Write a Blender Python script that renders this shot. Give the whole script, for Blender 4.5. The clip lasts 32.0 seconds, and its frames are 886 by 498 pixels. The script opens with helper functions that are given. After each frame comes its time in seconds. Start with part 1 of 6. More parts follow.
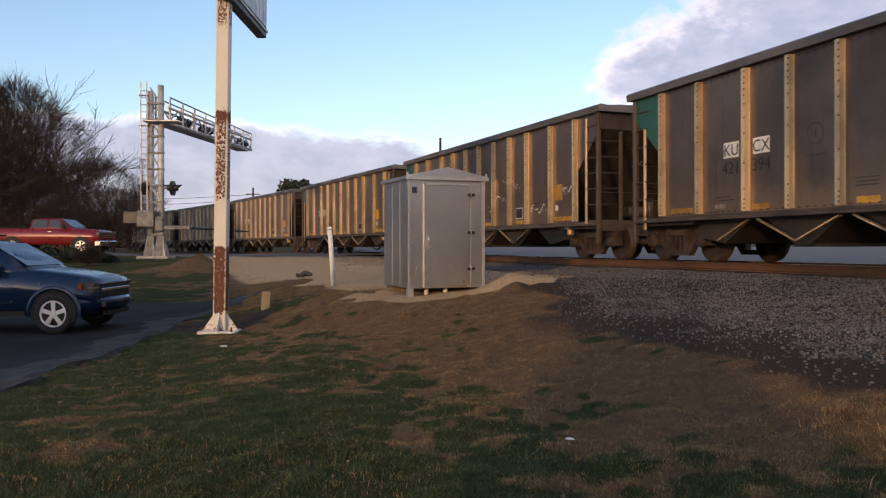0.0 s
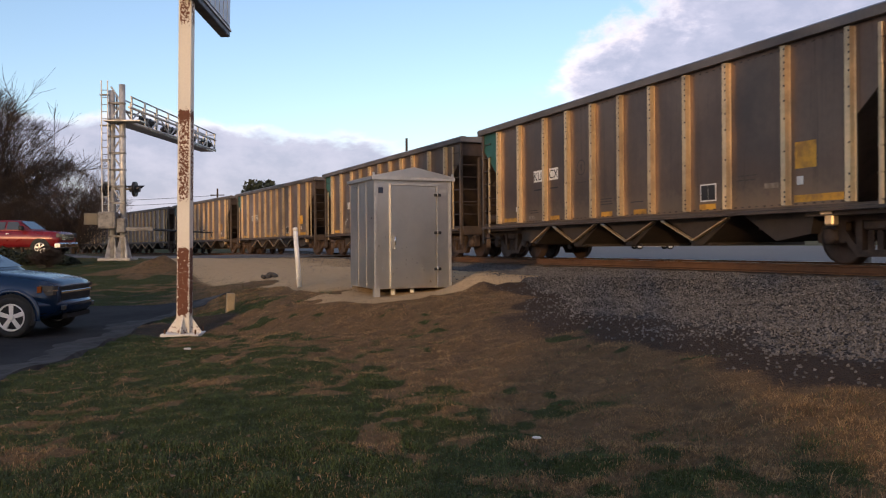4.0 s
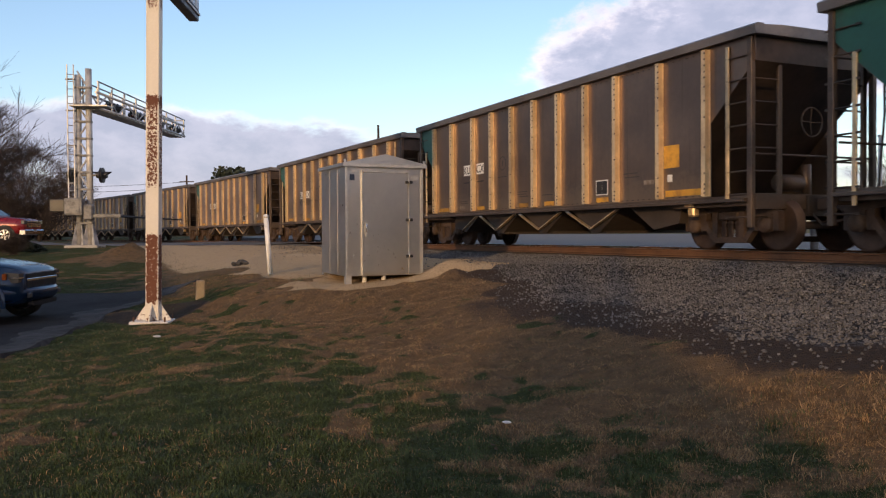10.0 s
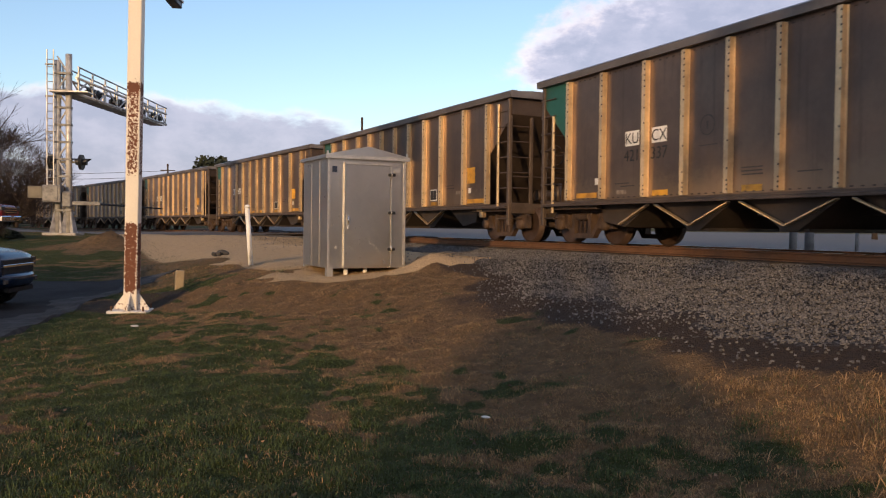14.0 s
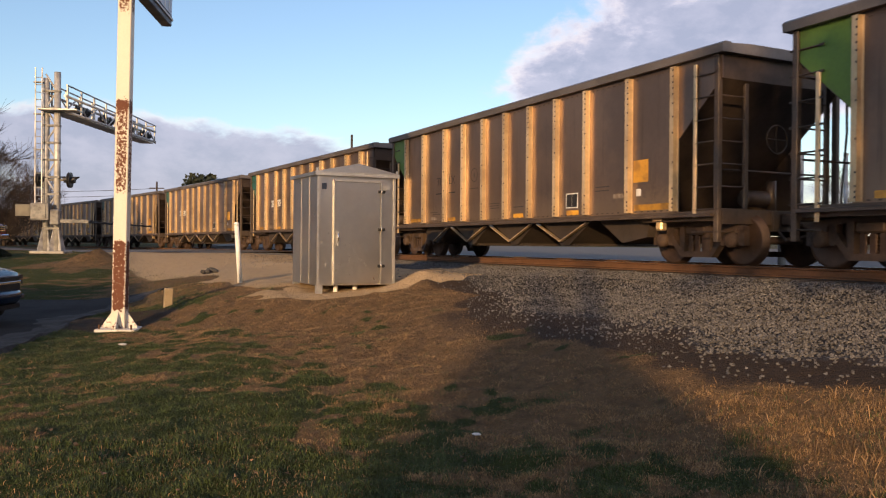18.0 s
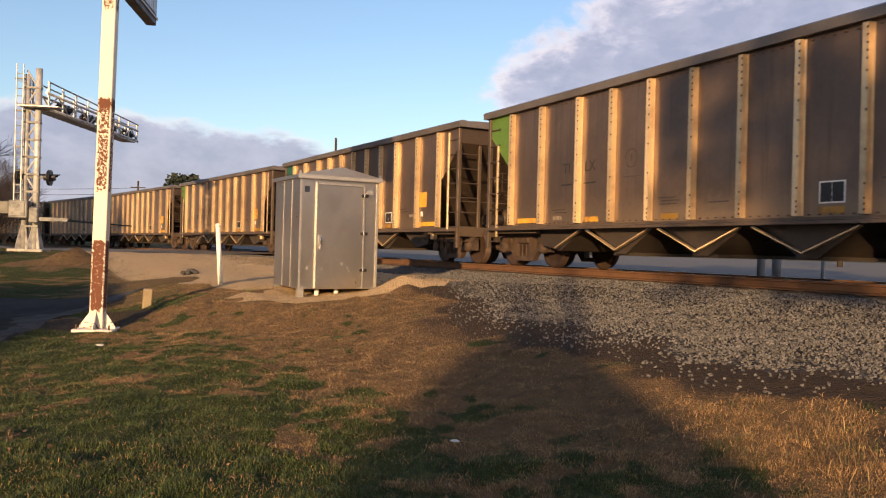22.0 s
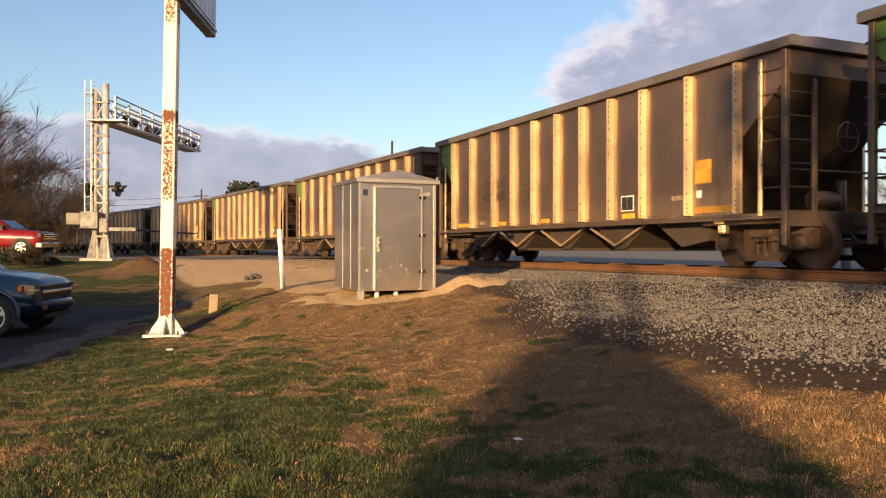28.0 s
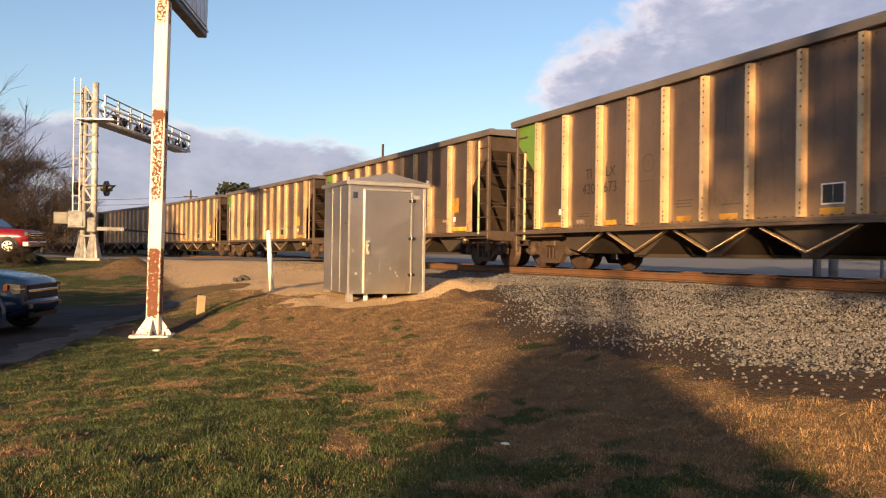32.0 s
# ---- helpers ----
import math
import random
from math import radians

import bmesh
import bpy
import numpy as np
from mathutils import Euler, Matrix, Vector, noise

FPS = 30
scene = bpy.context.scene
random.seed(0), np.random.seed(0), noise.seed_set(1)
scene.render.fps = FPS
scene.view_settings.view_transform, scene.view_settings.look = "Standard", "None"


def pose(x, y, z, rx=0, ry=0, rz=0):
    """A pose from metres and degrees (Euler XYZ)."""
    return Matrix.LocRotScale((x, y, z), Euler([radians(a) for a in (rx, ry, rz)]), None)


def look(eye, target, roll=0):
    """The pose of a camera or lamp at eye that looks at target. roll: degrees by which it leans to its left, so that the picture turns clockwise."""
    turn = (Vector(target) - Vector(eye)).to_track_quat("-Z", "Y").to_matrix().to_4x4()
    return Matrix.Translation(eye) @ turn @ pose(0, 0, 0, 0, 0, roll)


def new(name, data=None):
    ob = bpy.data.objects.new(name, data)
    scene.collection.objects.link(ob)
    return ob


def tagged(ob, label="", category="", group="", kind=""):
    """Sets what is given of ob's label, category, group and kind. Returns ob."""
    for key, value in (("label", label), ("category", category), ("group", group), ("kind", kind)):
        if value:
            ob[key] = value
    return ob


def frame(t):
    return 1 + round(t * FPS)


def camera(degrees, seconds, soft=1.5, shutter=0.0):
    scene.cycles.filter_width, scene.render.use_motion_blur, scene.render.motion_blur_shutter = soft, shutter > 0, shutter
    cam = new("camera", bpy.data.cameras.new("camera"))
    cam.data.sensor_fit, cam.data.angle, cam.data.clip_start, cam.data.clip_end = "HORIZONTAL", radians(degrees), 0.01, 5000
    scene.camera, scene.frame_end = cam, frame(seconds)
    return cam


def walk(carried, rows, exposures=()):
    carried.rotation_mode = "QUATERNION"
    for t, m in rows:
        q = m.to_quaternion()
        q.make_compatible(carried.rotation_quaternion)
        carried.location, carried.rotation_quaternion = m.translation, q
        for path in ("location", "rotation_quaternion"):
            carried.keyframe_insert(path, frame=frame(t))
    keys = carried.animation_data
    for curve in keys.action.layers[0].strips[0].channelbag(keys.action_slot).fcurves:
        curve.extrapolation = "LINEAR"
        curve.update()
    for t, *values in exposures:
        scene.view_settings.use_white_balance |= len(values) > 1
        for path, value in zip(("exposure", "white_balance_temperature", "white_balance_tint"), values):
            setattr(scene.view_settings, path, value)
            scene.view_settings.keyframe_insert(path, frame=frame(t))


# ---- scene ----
cam = camera(57.0, 32.0, soft=1.15, shutter=0.07)
# seconds, place, pitch, roll, yaw
PATH = [
    (0.0, -0.001, 0.000, 1.600, -0.635, -0.003, -0.008),
    (0.5, -0.003, 0.009, 1.589, -0.736, 0.056, -0.256),
    (1.0, 0.001, 0.009, 1.594, -0.938, 0.377, -0.369),
    (1.5, -0.002, 0.002, 1.595, -0.887, 0.249, -0.507),
    (2.0, 0.002, 0.006, 1.599, -0.722, 0.045, -0.636),
    (2.5, 0.002, 0.014, 1.600, -0.513, -0.077, -0.990),
    (4.5, 0.004, 0.017, 1.592, -0.712, 0.222, -2.924),
    (5.0, 0.007, 0.014, 1.591, -1.103, 0.051, -3.535),
    (5.5, 0.013, -0.020, 1.587, -1.374, 0.098, -3.870),
    (6.0, 0.010, 0.005, 1.588, -1.485, 0.253, -4.028),
    (6.5, 0.008, -0.001, 1.587, -1.535, 0.367, -3.894),
    (7.0, 0.012, 0.007, 1.589, -1.573, 0.437, -3.805),
    (7.5, 0.005, -0.003, 1.590, -1.600, 0.446, -3.797),
    (8.0, 0.011, 0.001, 1.588, -1.597, 0.471, -3.966),
    (8.5, 0.006, 0.003, 1.583, -1.490, 0.166, -4.251),
    (9.0, 0.009, 0.011, 1.587, -1.594, 0.356, -4.302),
    (9.5, 0.010, 0.004, 1.589, -1.547, 0.277, -4.396),
    (10.0, 0.009, -0.008, 1.586, -1.484, 0.175, -4.313),
    (10.5, 0.013, 0.009, 1.588, -1.445, -0.077, -4.461),
    (11.0, 0.005, 0.004, 1.584, -1.476, -0.275, -4.534),
    (11.5, 0.007, 0.001, 1.589, -1.511, -0.487, -4.603),
    (12.0, 0.003, -0.003, 1.586, -1.600, -0.551, -4.762),
    (12.5, 0.009, 0.007, 1.581, -1.623, -0.693, -4.929),
    (13.0, 0.006, 0.005, 1.583, -1.707, -0.713, -5.109),
    (13.5, 0.008, 0.021, 1.581, -1.862, -0.893, -5.297),
    (14.0, 0.012, 0.013, 1.586, -1.910, -0.838, -5.552),
    (14.5, 0.012, 0.020, 1.578, -2.033, -0.801, -6.119),
    (16.5, 0.012, 0.008, 1.590, -0.958, 0.014, -6.264),
    (17.0, 0.011, 0.024, 1.585, -0.914, -0.349, -6.308),
    (17.5, 0.009, 0.010, 1.586, -0.850, -0.705, -6.306),
    (18.0, 0.015, 0.021, 1.581, -0.715, -0.634, -6.254),
    (18.5, 0.014, 0.011, 1.592, -0.621, -0.580, -6.331),
    (19.0, 0.019, 0.017, 1.585, -0.452, -0.779, -6.474),
    (19.5, 0.009, 0.017, 1.583, -0.401, -1.019, -6.622),
    (20.0, 0.010, 0.015, 1.584, -0.388, -1.133, -6.743),
    (20.5, 0.010, 0.010, 1.587, -0.386, -1.086, -6.850),
    (21.0, 0.020, 0.025, 1.578, -0.331, -0.972, -6.918),
    (21.5, 0.016, 0.033, 1.581, -0.353, -1.393, -7.226),
    (22.0, 0.019, 0.024, 1.590, -0.340, -1.672, -7.479),
    (22.5, 0.018, 0.021, 1.586, -0.354, -1.605, -7.592),
    (23.0, 0.016, 0.023, 1.584, -0.444, -1.705, -7.858),
    (23.5, 0.018, 0.019, 1.581, -0.538, -1.799, -8.075),
    (24.0, 0.018, 0.031, 1.580, -0.700, -1.707, -8.190),
    (24.5, 0.017, 0.022, 1.580, -0.884, -1.714, -8.371),
    (26.5, 0.016, 0.014, 1.582, -0.566, -0.031, -7.603),
    (27.0, 0.016, 0.006, 1.580, -0.480, 0.122, -6.221),
    (27.5, 0.017, -0.023, 1.579, -0.473, 0.010, -4.579),
    (28.0, 0.012, -0.022, 1.583, -0.372, -0.253, -3.412),
    (28.5, 0.019, -0.018, 1.582, -0.266, -0.294, -2.699),
    (29.0, 0.017, -0.011, 1.584, -0.191, -0.482, -2.506),
    (29.5, 0.015, -0.019, 1.577, -0.113, -0.792, -2.605),
    (30.0, 0.015, -0.016, 1.579, -0.168, -0.911, -2.855),
    (30.5, 0.016, -0.023, 1.584, -0.205, -0.939, -3.215),
    (31.0, 0.013, -0.025, 1.585, -0.143, -1.080, -3.607),
    (31.5, 0.013, -0.031, 1.584, -0.080, -1.133, -3.904),
    (32.0, 0.015, -0.005, 1.580, -0.092, -0.947, -4.139),
]
EXPOSURE = [(0.0, 1.80, 6750.0, 19.0), (9.0, 1.77, 6700.0, 18.0), (19.0, 1.59, 6600.0, 17.0), (28.0, 1.49, 6700.0, 17.0), (32.0, 1.49, 6700.0, 17.0)]
walk(cam, [(t, pose(x, y, z, 90 + p, r, w)) for t, x, y, z, p, r, w in PATH], EXPOSURE)

# ---- light ----
SUN_AZ, SUN_EL = radians(-114.0), radians(10.5)      # where the sun stands, from +x
TO_SUN = Vector((math.cos(SUN_AZ) * math.cos(SUN_EL), math.sin(SUN_AZ) * math.cos(SUN_EL), math.sin(SUN_EL)))
sun = new("sun", bpy.data.lights.new("sun", "SUN"))
sun.data.energy, sun.data.angle, sun.data.color = 4.5, radians(0.6), (1.0, 0.66, 0.305)
sun.matrix_world = look(TO_SUN * 200, (0, 0, 0))


def N(nt, kind, ins=None):
    """A node with its inputs set or linked."""
    n = nt.nodes.new(kind)
    for k, v in (ins or {}).items():
        if isinstance(v, bpy.types.NodeSocket):
            nt.links.new(v, n.inputs[k])
        else:
            n.inputs[k].default_value = v
    return n


def ramp(nt, fac, stops):
    n = N(nt, "ShaderNodeValToRGB", {"Fac": fac})
    e = n.color_ramp.elements
    while len(e) < len(stops):
        e.new(0.5)
    for q, (p, c) in zip(e, stops):
        q.position, q.color = p, (*c, 1) if len(c) == 3 else c
    return n.outputs["Color"]


def mix(nt, fac, a, b):
    n = N(nt, "ShaderNodeMix")
    n.data_type = "RGBA"
    for k, v in ((0, fac), (6, a), (7, b)):
        if isinstance(v, bpy.types.NodeSocket):
            nt.links.new(v, n.inputs[k])
        else:
            n.inputs[k].default_value = v if k == 0 else (*v[:3], 1)
    return n.outputs[2]


def math_node(nt, op, a, b=0.0, clamp=False):
    n = N(nt, "ShaderNodeMath")
    n.operation, n.use_clamp = op, clamp
    for k, v in ((0, a), (1, b)):
        if isinstance(v, bpy.types.NodeSocket):
            nt.links.new(v, n.inputs[k])
        else:
            n.inputs[k].default_value = v
    return n.outputs[0]


def smooth(nt, v, a, b, c=0.0, d=1.0):
    n = N(nt, "ShaderNodeMapRange", {0: v, 1: a, 2: b, 3: c, 4: d})
    n.interpolation_type = "SMOOTHSTEP"
    return n.outputs[0]


def make_world():
    w = bpy.data.worlds.new("sky")
    scene.world = w
    w.use_nodes = True
    nt = w.node_tree
    nt.nodes.clear()
    sky = N(nt, "ShaderNodeTexSky")
    sky.sky_type, sky.sun_disc, sky.sun_elevation, sky.sun_rotation = "NISHITA", False, SUN_EL, math.pi / 2 - SUN_AZ
    sky.air_density, sky.dust_density, sky.ozone_density = 1.0, 0.9, 2.2
    tc = N(nt, "ShaderNodeTexCoord").outputs["Generated"]
    sep = N(nt, "ShaderNodeSeparateXYZ", {0: tc})
    # clouds: rounded heaps, flattened towards the horizon
    up = math_node(nt, "MAXIMUM", sep.outputs[2], 0.0)
    az = math_node(nt, "ARCTAN2", sep.outputs[0], sep.outputs[1])
    vec = N(nt, "ShaderNodeCombineXYZ", {0: math_node(nt, "MULTIPLY", az, 4.2), 1: math_node(nt, "MULTIPLY", up, 7.5), 2: 1.7}).outputs[0]
    n1 = N(nt, "ShaderNodeTexNoise", {"Vector": vec, "Scale": 1.6, "Detail": 9.0, "Roughness": 0.62, "Distortion": 0.25}).outputs[0]
    n2 = N(nt, "ShaderNodeTexNoise", {"Vector": vec, "Scale": 4.0, "Detail": 6.0, "Roughness": 0.6}).outputs[0]
    # a heap to the right of north with a crisp left edge, and a long low bank along the horizon
    edge = math_node(nt, "SUBTRACT", az, math_node(nt, "ADD", 0.20, math_node(nt, "MULTIPLY", smooth(nt, up, 0.22, 0.42), 0.28)))
    right = smooth(nt, edge, -0.10, 0.12, 0.0, 1.0)
    high = smooth(nt, up, 0.10, 0.17, 0.0, 1.0)
    low = smooth(nt, math_node(nt, "ADD", up, math_node(nt, "MULTIPLY", smooth(nt, az, -0.28, 0.12), 0.03)), 0.105, 0.165, 1.0, 0.0)
    left = smooth(nt, az, -0.05, 0.22, 1.0, 0.35)
    bank = math_node(nt, "MAXIMUM", math_node(nt, "MULTIPLY", right, high), math_node(nt, "MULTIPLY", low, left))
    dens = math_node(nt, "ADD", math_node(nt, "MULTIPLY", bank, 0.50), n1)
    cover = smooth(nt, dens, 0.67, 0.89, 0.0, 1.0)
    deep = smooth(nt, math_node(nt, "ADD", dens, math_node(nt, "MULTIPLY", low, 0.12)), 0.78, 0.98, 0.0, 1.0)
    tone = ramp(nt, math_node(nt, "ADD", math_node(nt, "MULTIPLY", deep, 0.70), math_node(nt, "MULTIPLY", smooth(nt, n2, 0.30, 0.70), 0.30)),
                [(0.10, (1.0, 0.88, 0.82)), (0.36, (0.74, 0.71, 0.77)), (0.62, (0.54, 0.555, 0.67)), (0.95, (0.385, 0.42, 0.54))])
    clouds = N(nt, "ShaderNodeBackground", {"Color": tone, "Strength": CLOUD_GAIN})
    air = N(nt, "ShaderNodeBackground", {"Color": sky.outputs[0], "Strength": SKY_GAIN})
    both = N(nt, "ShaderNodeMixShader", {0: math_node(nt, "MULTIPLY", cover, 0.90), 1: air.outputs[0], 2: clouds.outputs[0]})
    N(nt, "ShaderNodeOutputWorld", {0: both.outputs[0]})


SKY_GAIN, CLOUD_GAIN = 0.073, 0.36
make_world()


# ---- materials ----
def material(name, base, rough=0.7, metal=0.0, vary=0.25, scale=3.0, fine=40.0, bump=0.15, dark=None, patch=0.5, spread=0.0, coat=0.0, each=0.0):
    """A surface with two scales of variation: patches of another tone (dark) and a fine grain with relief."""
    m = bpy.data.materials.new(name)
    m.use_nodes = True
    nt = m.node_tree
    b = nt.nodes["Principled BSDF"]
    tc = N(nt, "ShaderNodeTexCoord").outputs["Object"]
    if each:
        shift = math_node(nt, "MULTIPLY", N(nt, "ShaderNodeObjectInfo").outputs["Random"], 60.0)
        v = N(nt, "ShaderNodeVectorMath", {0: tc, 1: N(nt, "ShaderNodeCombineXYZ", {0: shift, 1: shift, 2: shift}).outputs[0]})
        v.operation = "ADD"
        tc = v.outputs[0]
    big = N(nt, "ShaderNodeTexNoise", {"Vector": tc, "Scale": scale, "Detail": 5.0, "Roughness": 0.6}).outputs[0]
    fin = N(nt, "ShaderNodeTexNoise", {"Vector": tc, "Scale": fine, "Detail": 3.0, "Roughness": 0.6}).outputs[0]
    dark = dark or tuple(c * 0.55 for c in base)
    col = mix(nt, math_node(nt, "MULTIPLY", smooth(nt, big, 0.42, 0.66), patch), base, dark)
    tone = math_node(nt, "ADD", math_node(nt, "MULTIPLY", math_node(nt, "SUBTRACT", fin, 0.5), vary * 2), 1.0)
    if each:
        r = N(nt, "ShaderNodeObjectInfo").outputs["Random"]
        tone = math_node(nt, "MULTIPLY", tone, math_node(nt, "ADD", math_node(nt, "MULTIPLY", r, each), 1 - each / 2))
    if spread:
        g = N(nt, "ShaderNodeNewGeometry").outputs["Random Per Island"]
        tone = math_node(nt, "MULTIPLY", tone, math_node(nt, "ADD", math_node(nt, "MULTIPLY", g, spread), 1 - spread / 2))
    hsv = N(nt, "ShaderNodeHueSaturation", {"Color": col, "Value": tone})
    nt.links.new(hsv.outputs[0], b.inputs["Base Color"])
    rr = math_node(nt, "ADD", math_node(nt, "MULTIPLY", math_node(nt, "SUBTRACT", big, 0.5), 0.35), rough, True)
    nt.links.new(rr, b.inputs["Roughness"])
    b.inputs["Metallic"].default_value = metal
    b.inputs["Coat Weight"].default_value = coat
    if bump:
        bn = N(nt, "ShaderNodeBump", {"Height": fin, "Strength": bump, "Distance": 0.01})
        nt.links.new(bn.outputs[0], b.inputs["Normal"])
    return m


def worn_paint(name, paint, rust, bands, rough=0.55):
    """Paint flaked down to rust in stretches of the height: bands of (from, to, how much)."""
    m = bpy.data.materials.new(name)
    m.use_nodes = True
    nt = m.node_tree
    b = nt.nodes["Principled BSDF"]
    tc = N(nt, "ShaderNodeTexCoord").outputs["Object"]
    sep = N(nt, "ShaderNodeSeparateXYZ", {0: tc})
    flake = N(nt, "ShaderNodeTexNoise", {"Vector": tc, "Scale": 19.0, "Detail": 6.0, "Roughness": 0.72}).outputs[0]
    inner = math_node(nt, "MINIMUM", math_node(nt, "ABSOLUTE", math_node(nt, "ADD", sep.outputs[0], 0.01)), math_node(nt, "ABSOLUTE", math_node(nt, "SUBTRACT", sep.outputs[1], 0.01)))
    amount = smooth(nt, inner, 0.075, 0.105, 0.0, -0.13)      # the paint holds along the edges
    for lo, hi, k in bands:
        w = math_node(nt, "MULTIPLY", smooth(nt, sep.outputs[2], lo - 0.1, lo + 0.1), smooth(nt, sep.outputs[2], hi - 0.1, hi + 0.1, 1.0, 0.0))
        amount = math_node(nt, "ADD", math_node(nt, "MULTIPLY", w, k), amount)
    off = smooth(nt, math_node(nt, "ADD", flake, amount), 0.70, 0.73)
    tone = N(nt, "ShaderNodeTexNoise", {"Vector": tc, "Scale": 30.0, "Detail": 4.0}).outputs[0]
    col = mix(nt, off, mix(nt, math_node(nt, "MULTIPLY", tone, 0.4), paint, tuple(c * 0.66 for c in paint)), mix(nt, tone, rust, tuple(c * 0.45 for c in rust)))
    nt.links.new(col, b.inputs["Base Color"])
    nt.links.new(math_node(nt, "ADD", math_node(nt, "MULTIPLY", off, 0.3), rough), b.inputs["Roughness"])
    bn = N(nt, "ShaderNodeBump", {"Height": math_node(nt, "SUBTRACT", tone, off), "Strength": 0.35, "Distance": 0.004})
    nt.links.new(bn.outputs[0], b.inputs["Normal"])
    return m


def glass(name, tint=(0.05, 0.06, 0.07)):
    m = bpy.data.materials.new(name)
    m.use_nodes = True
    b = m.node_tree.nodes["Principled BSDF"]
    b.inputs["Base Color"].default_value = (*tint, 1)
    b.inputs["Roughness"].default_value = 0.04
    return m


def ground_material():
    """Turf, dry and green in drifts, that gives way to bare soil and to crushed stone by the bank of the track."""
    m = bpy.data.materials.new("ground_cover")
    m.use_nodes = True
    nt = m.node_tree
    b = nt.nodes["Principled BSDF"]
    tc = N(nt, "ShaderNodeTexCoord").outputs["Object"]
    big = N(nt, "ShaderNodeTexNoise", {"Vector": tc, "Scale": 0.55, "Detail": 5.0, "Roughness": 0.6}).outputs[0]
    fin = N(nt, "ShaderNodeTexNoise", {"Vector": tc, "Scale": 22.0, "Detail": 5.0, "Roughness": 0.7}).outputs[0]
    att = N(nt, "ShaderNodeAttribute")
    att.attribute_name = "cover"
    sep = N(nt, "ShaderNodeSeparateColor", {0: att.outputs["Color"]})
    dry = smooth(nt, math_node(nt, "ADD", math_node(nt, "MULTIPLY", math_node(nt, "SUBTRACT", big, 0.5), 1.4), sep.outputs[0]), 0.3, 0.7)
    mid = N(nt, "ShaderNodeTexNoise", {"Vector": tc, "Scale": 5.5, "Detail": 4.0, "Roughness": 0.65}).outputs[0]
    green = mix(nt, fin, (0.016, 0.024, 0.007), (0.056, 0.074, 0.020))
    straw = mix(nt, fin, (0.066, 0.043, 0.024), (0.255, 0.160, 0.080))
    straw = mix(nt, smooth(nt, mid, 0.46, 0.72, 0.0, 0.6), straw, (0.048, 0.034, 0.021))
    turf = mix(nt, dry, green, straw)
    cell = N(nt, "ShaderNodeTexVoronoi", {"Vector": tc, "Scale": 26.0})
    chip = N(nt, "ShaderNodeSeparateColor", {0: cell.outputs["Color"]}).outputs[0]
    # each chip darkens to its border: shade between the stones, put into the colour
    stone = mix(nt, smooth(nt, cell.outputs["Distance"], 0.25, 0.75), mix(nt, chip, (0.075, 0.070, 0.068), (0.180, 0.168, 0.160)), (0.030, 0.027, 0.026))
    soil = mix(nt, fin, (0.020, 0.015, 0.012), (0.085, 0.059, 0.043))
    sand = mix(nt, fin, (0.34, 0.235, 0.130), (0.62, 0.455, 0.270))
    sand = mix(nt, smooth(nt, mid, 0.50, 0.74, 0.0, 0.5), sand, (0.25, 0.180, 0.110))
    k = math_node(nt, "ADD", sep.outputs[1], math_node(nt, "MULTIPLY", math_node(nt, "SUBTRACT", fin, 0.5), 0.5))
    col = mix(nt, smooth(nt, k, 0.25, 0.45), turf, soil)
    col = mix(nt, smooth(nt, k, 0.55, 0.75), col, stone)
    k2 = math_node(nt, "ADD", sep.outputs[2], math_node(nt, "MULTIPLY", math_node(nt, "SUBTRACT", fin, 0.5), 0.35))
    col = mix(nt, smooth(nt, k2, 0.45, 0.6), col, sand)
    nt.links.new(col, b.inputs["Base Color"])
    b.inputs["Roughness"].default_value = 0.95
    b.inputs["Specular IOR Level"].default_value = 0.15
    bn = N(nt, "ShaderNodeBump", {"Height": fin, "Strength": 0.9, "Distance": 0.05})
    b2 = N(nt, "ShaderNodeBump", {"Height": mid, "Strength": 0.6, "Distance": 0.10, "Normal": bn.outputs[0]})
    b2 = N(nt, "ShaderNodeBump", {"Height": math_node(nt, "MULTIPLY", cell.outputs["Distance"], smooth(nt, k, 0.55, 0.75)), "Strength": 1.0, "Distance": 0.05, "Normal": b2.outputs[0]})
    b2.invert = True
    nt.links.new(b2.outputs[0], b.inputs["Normal"])
    return m


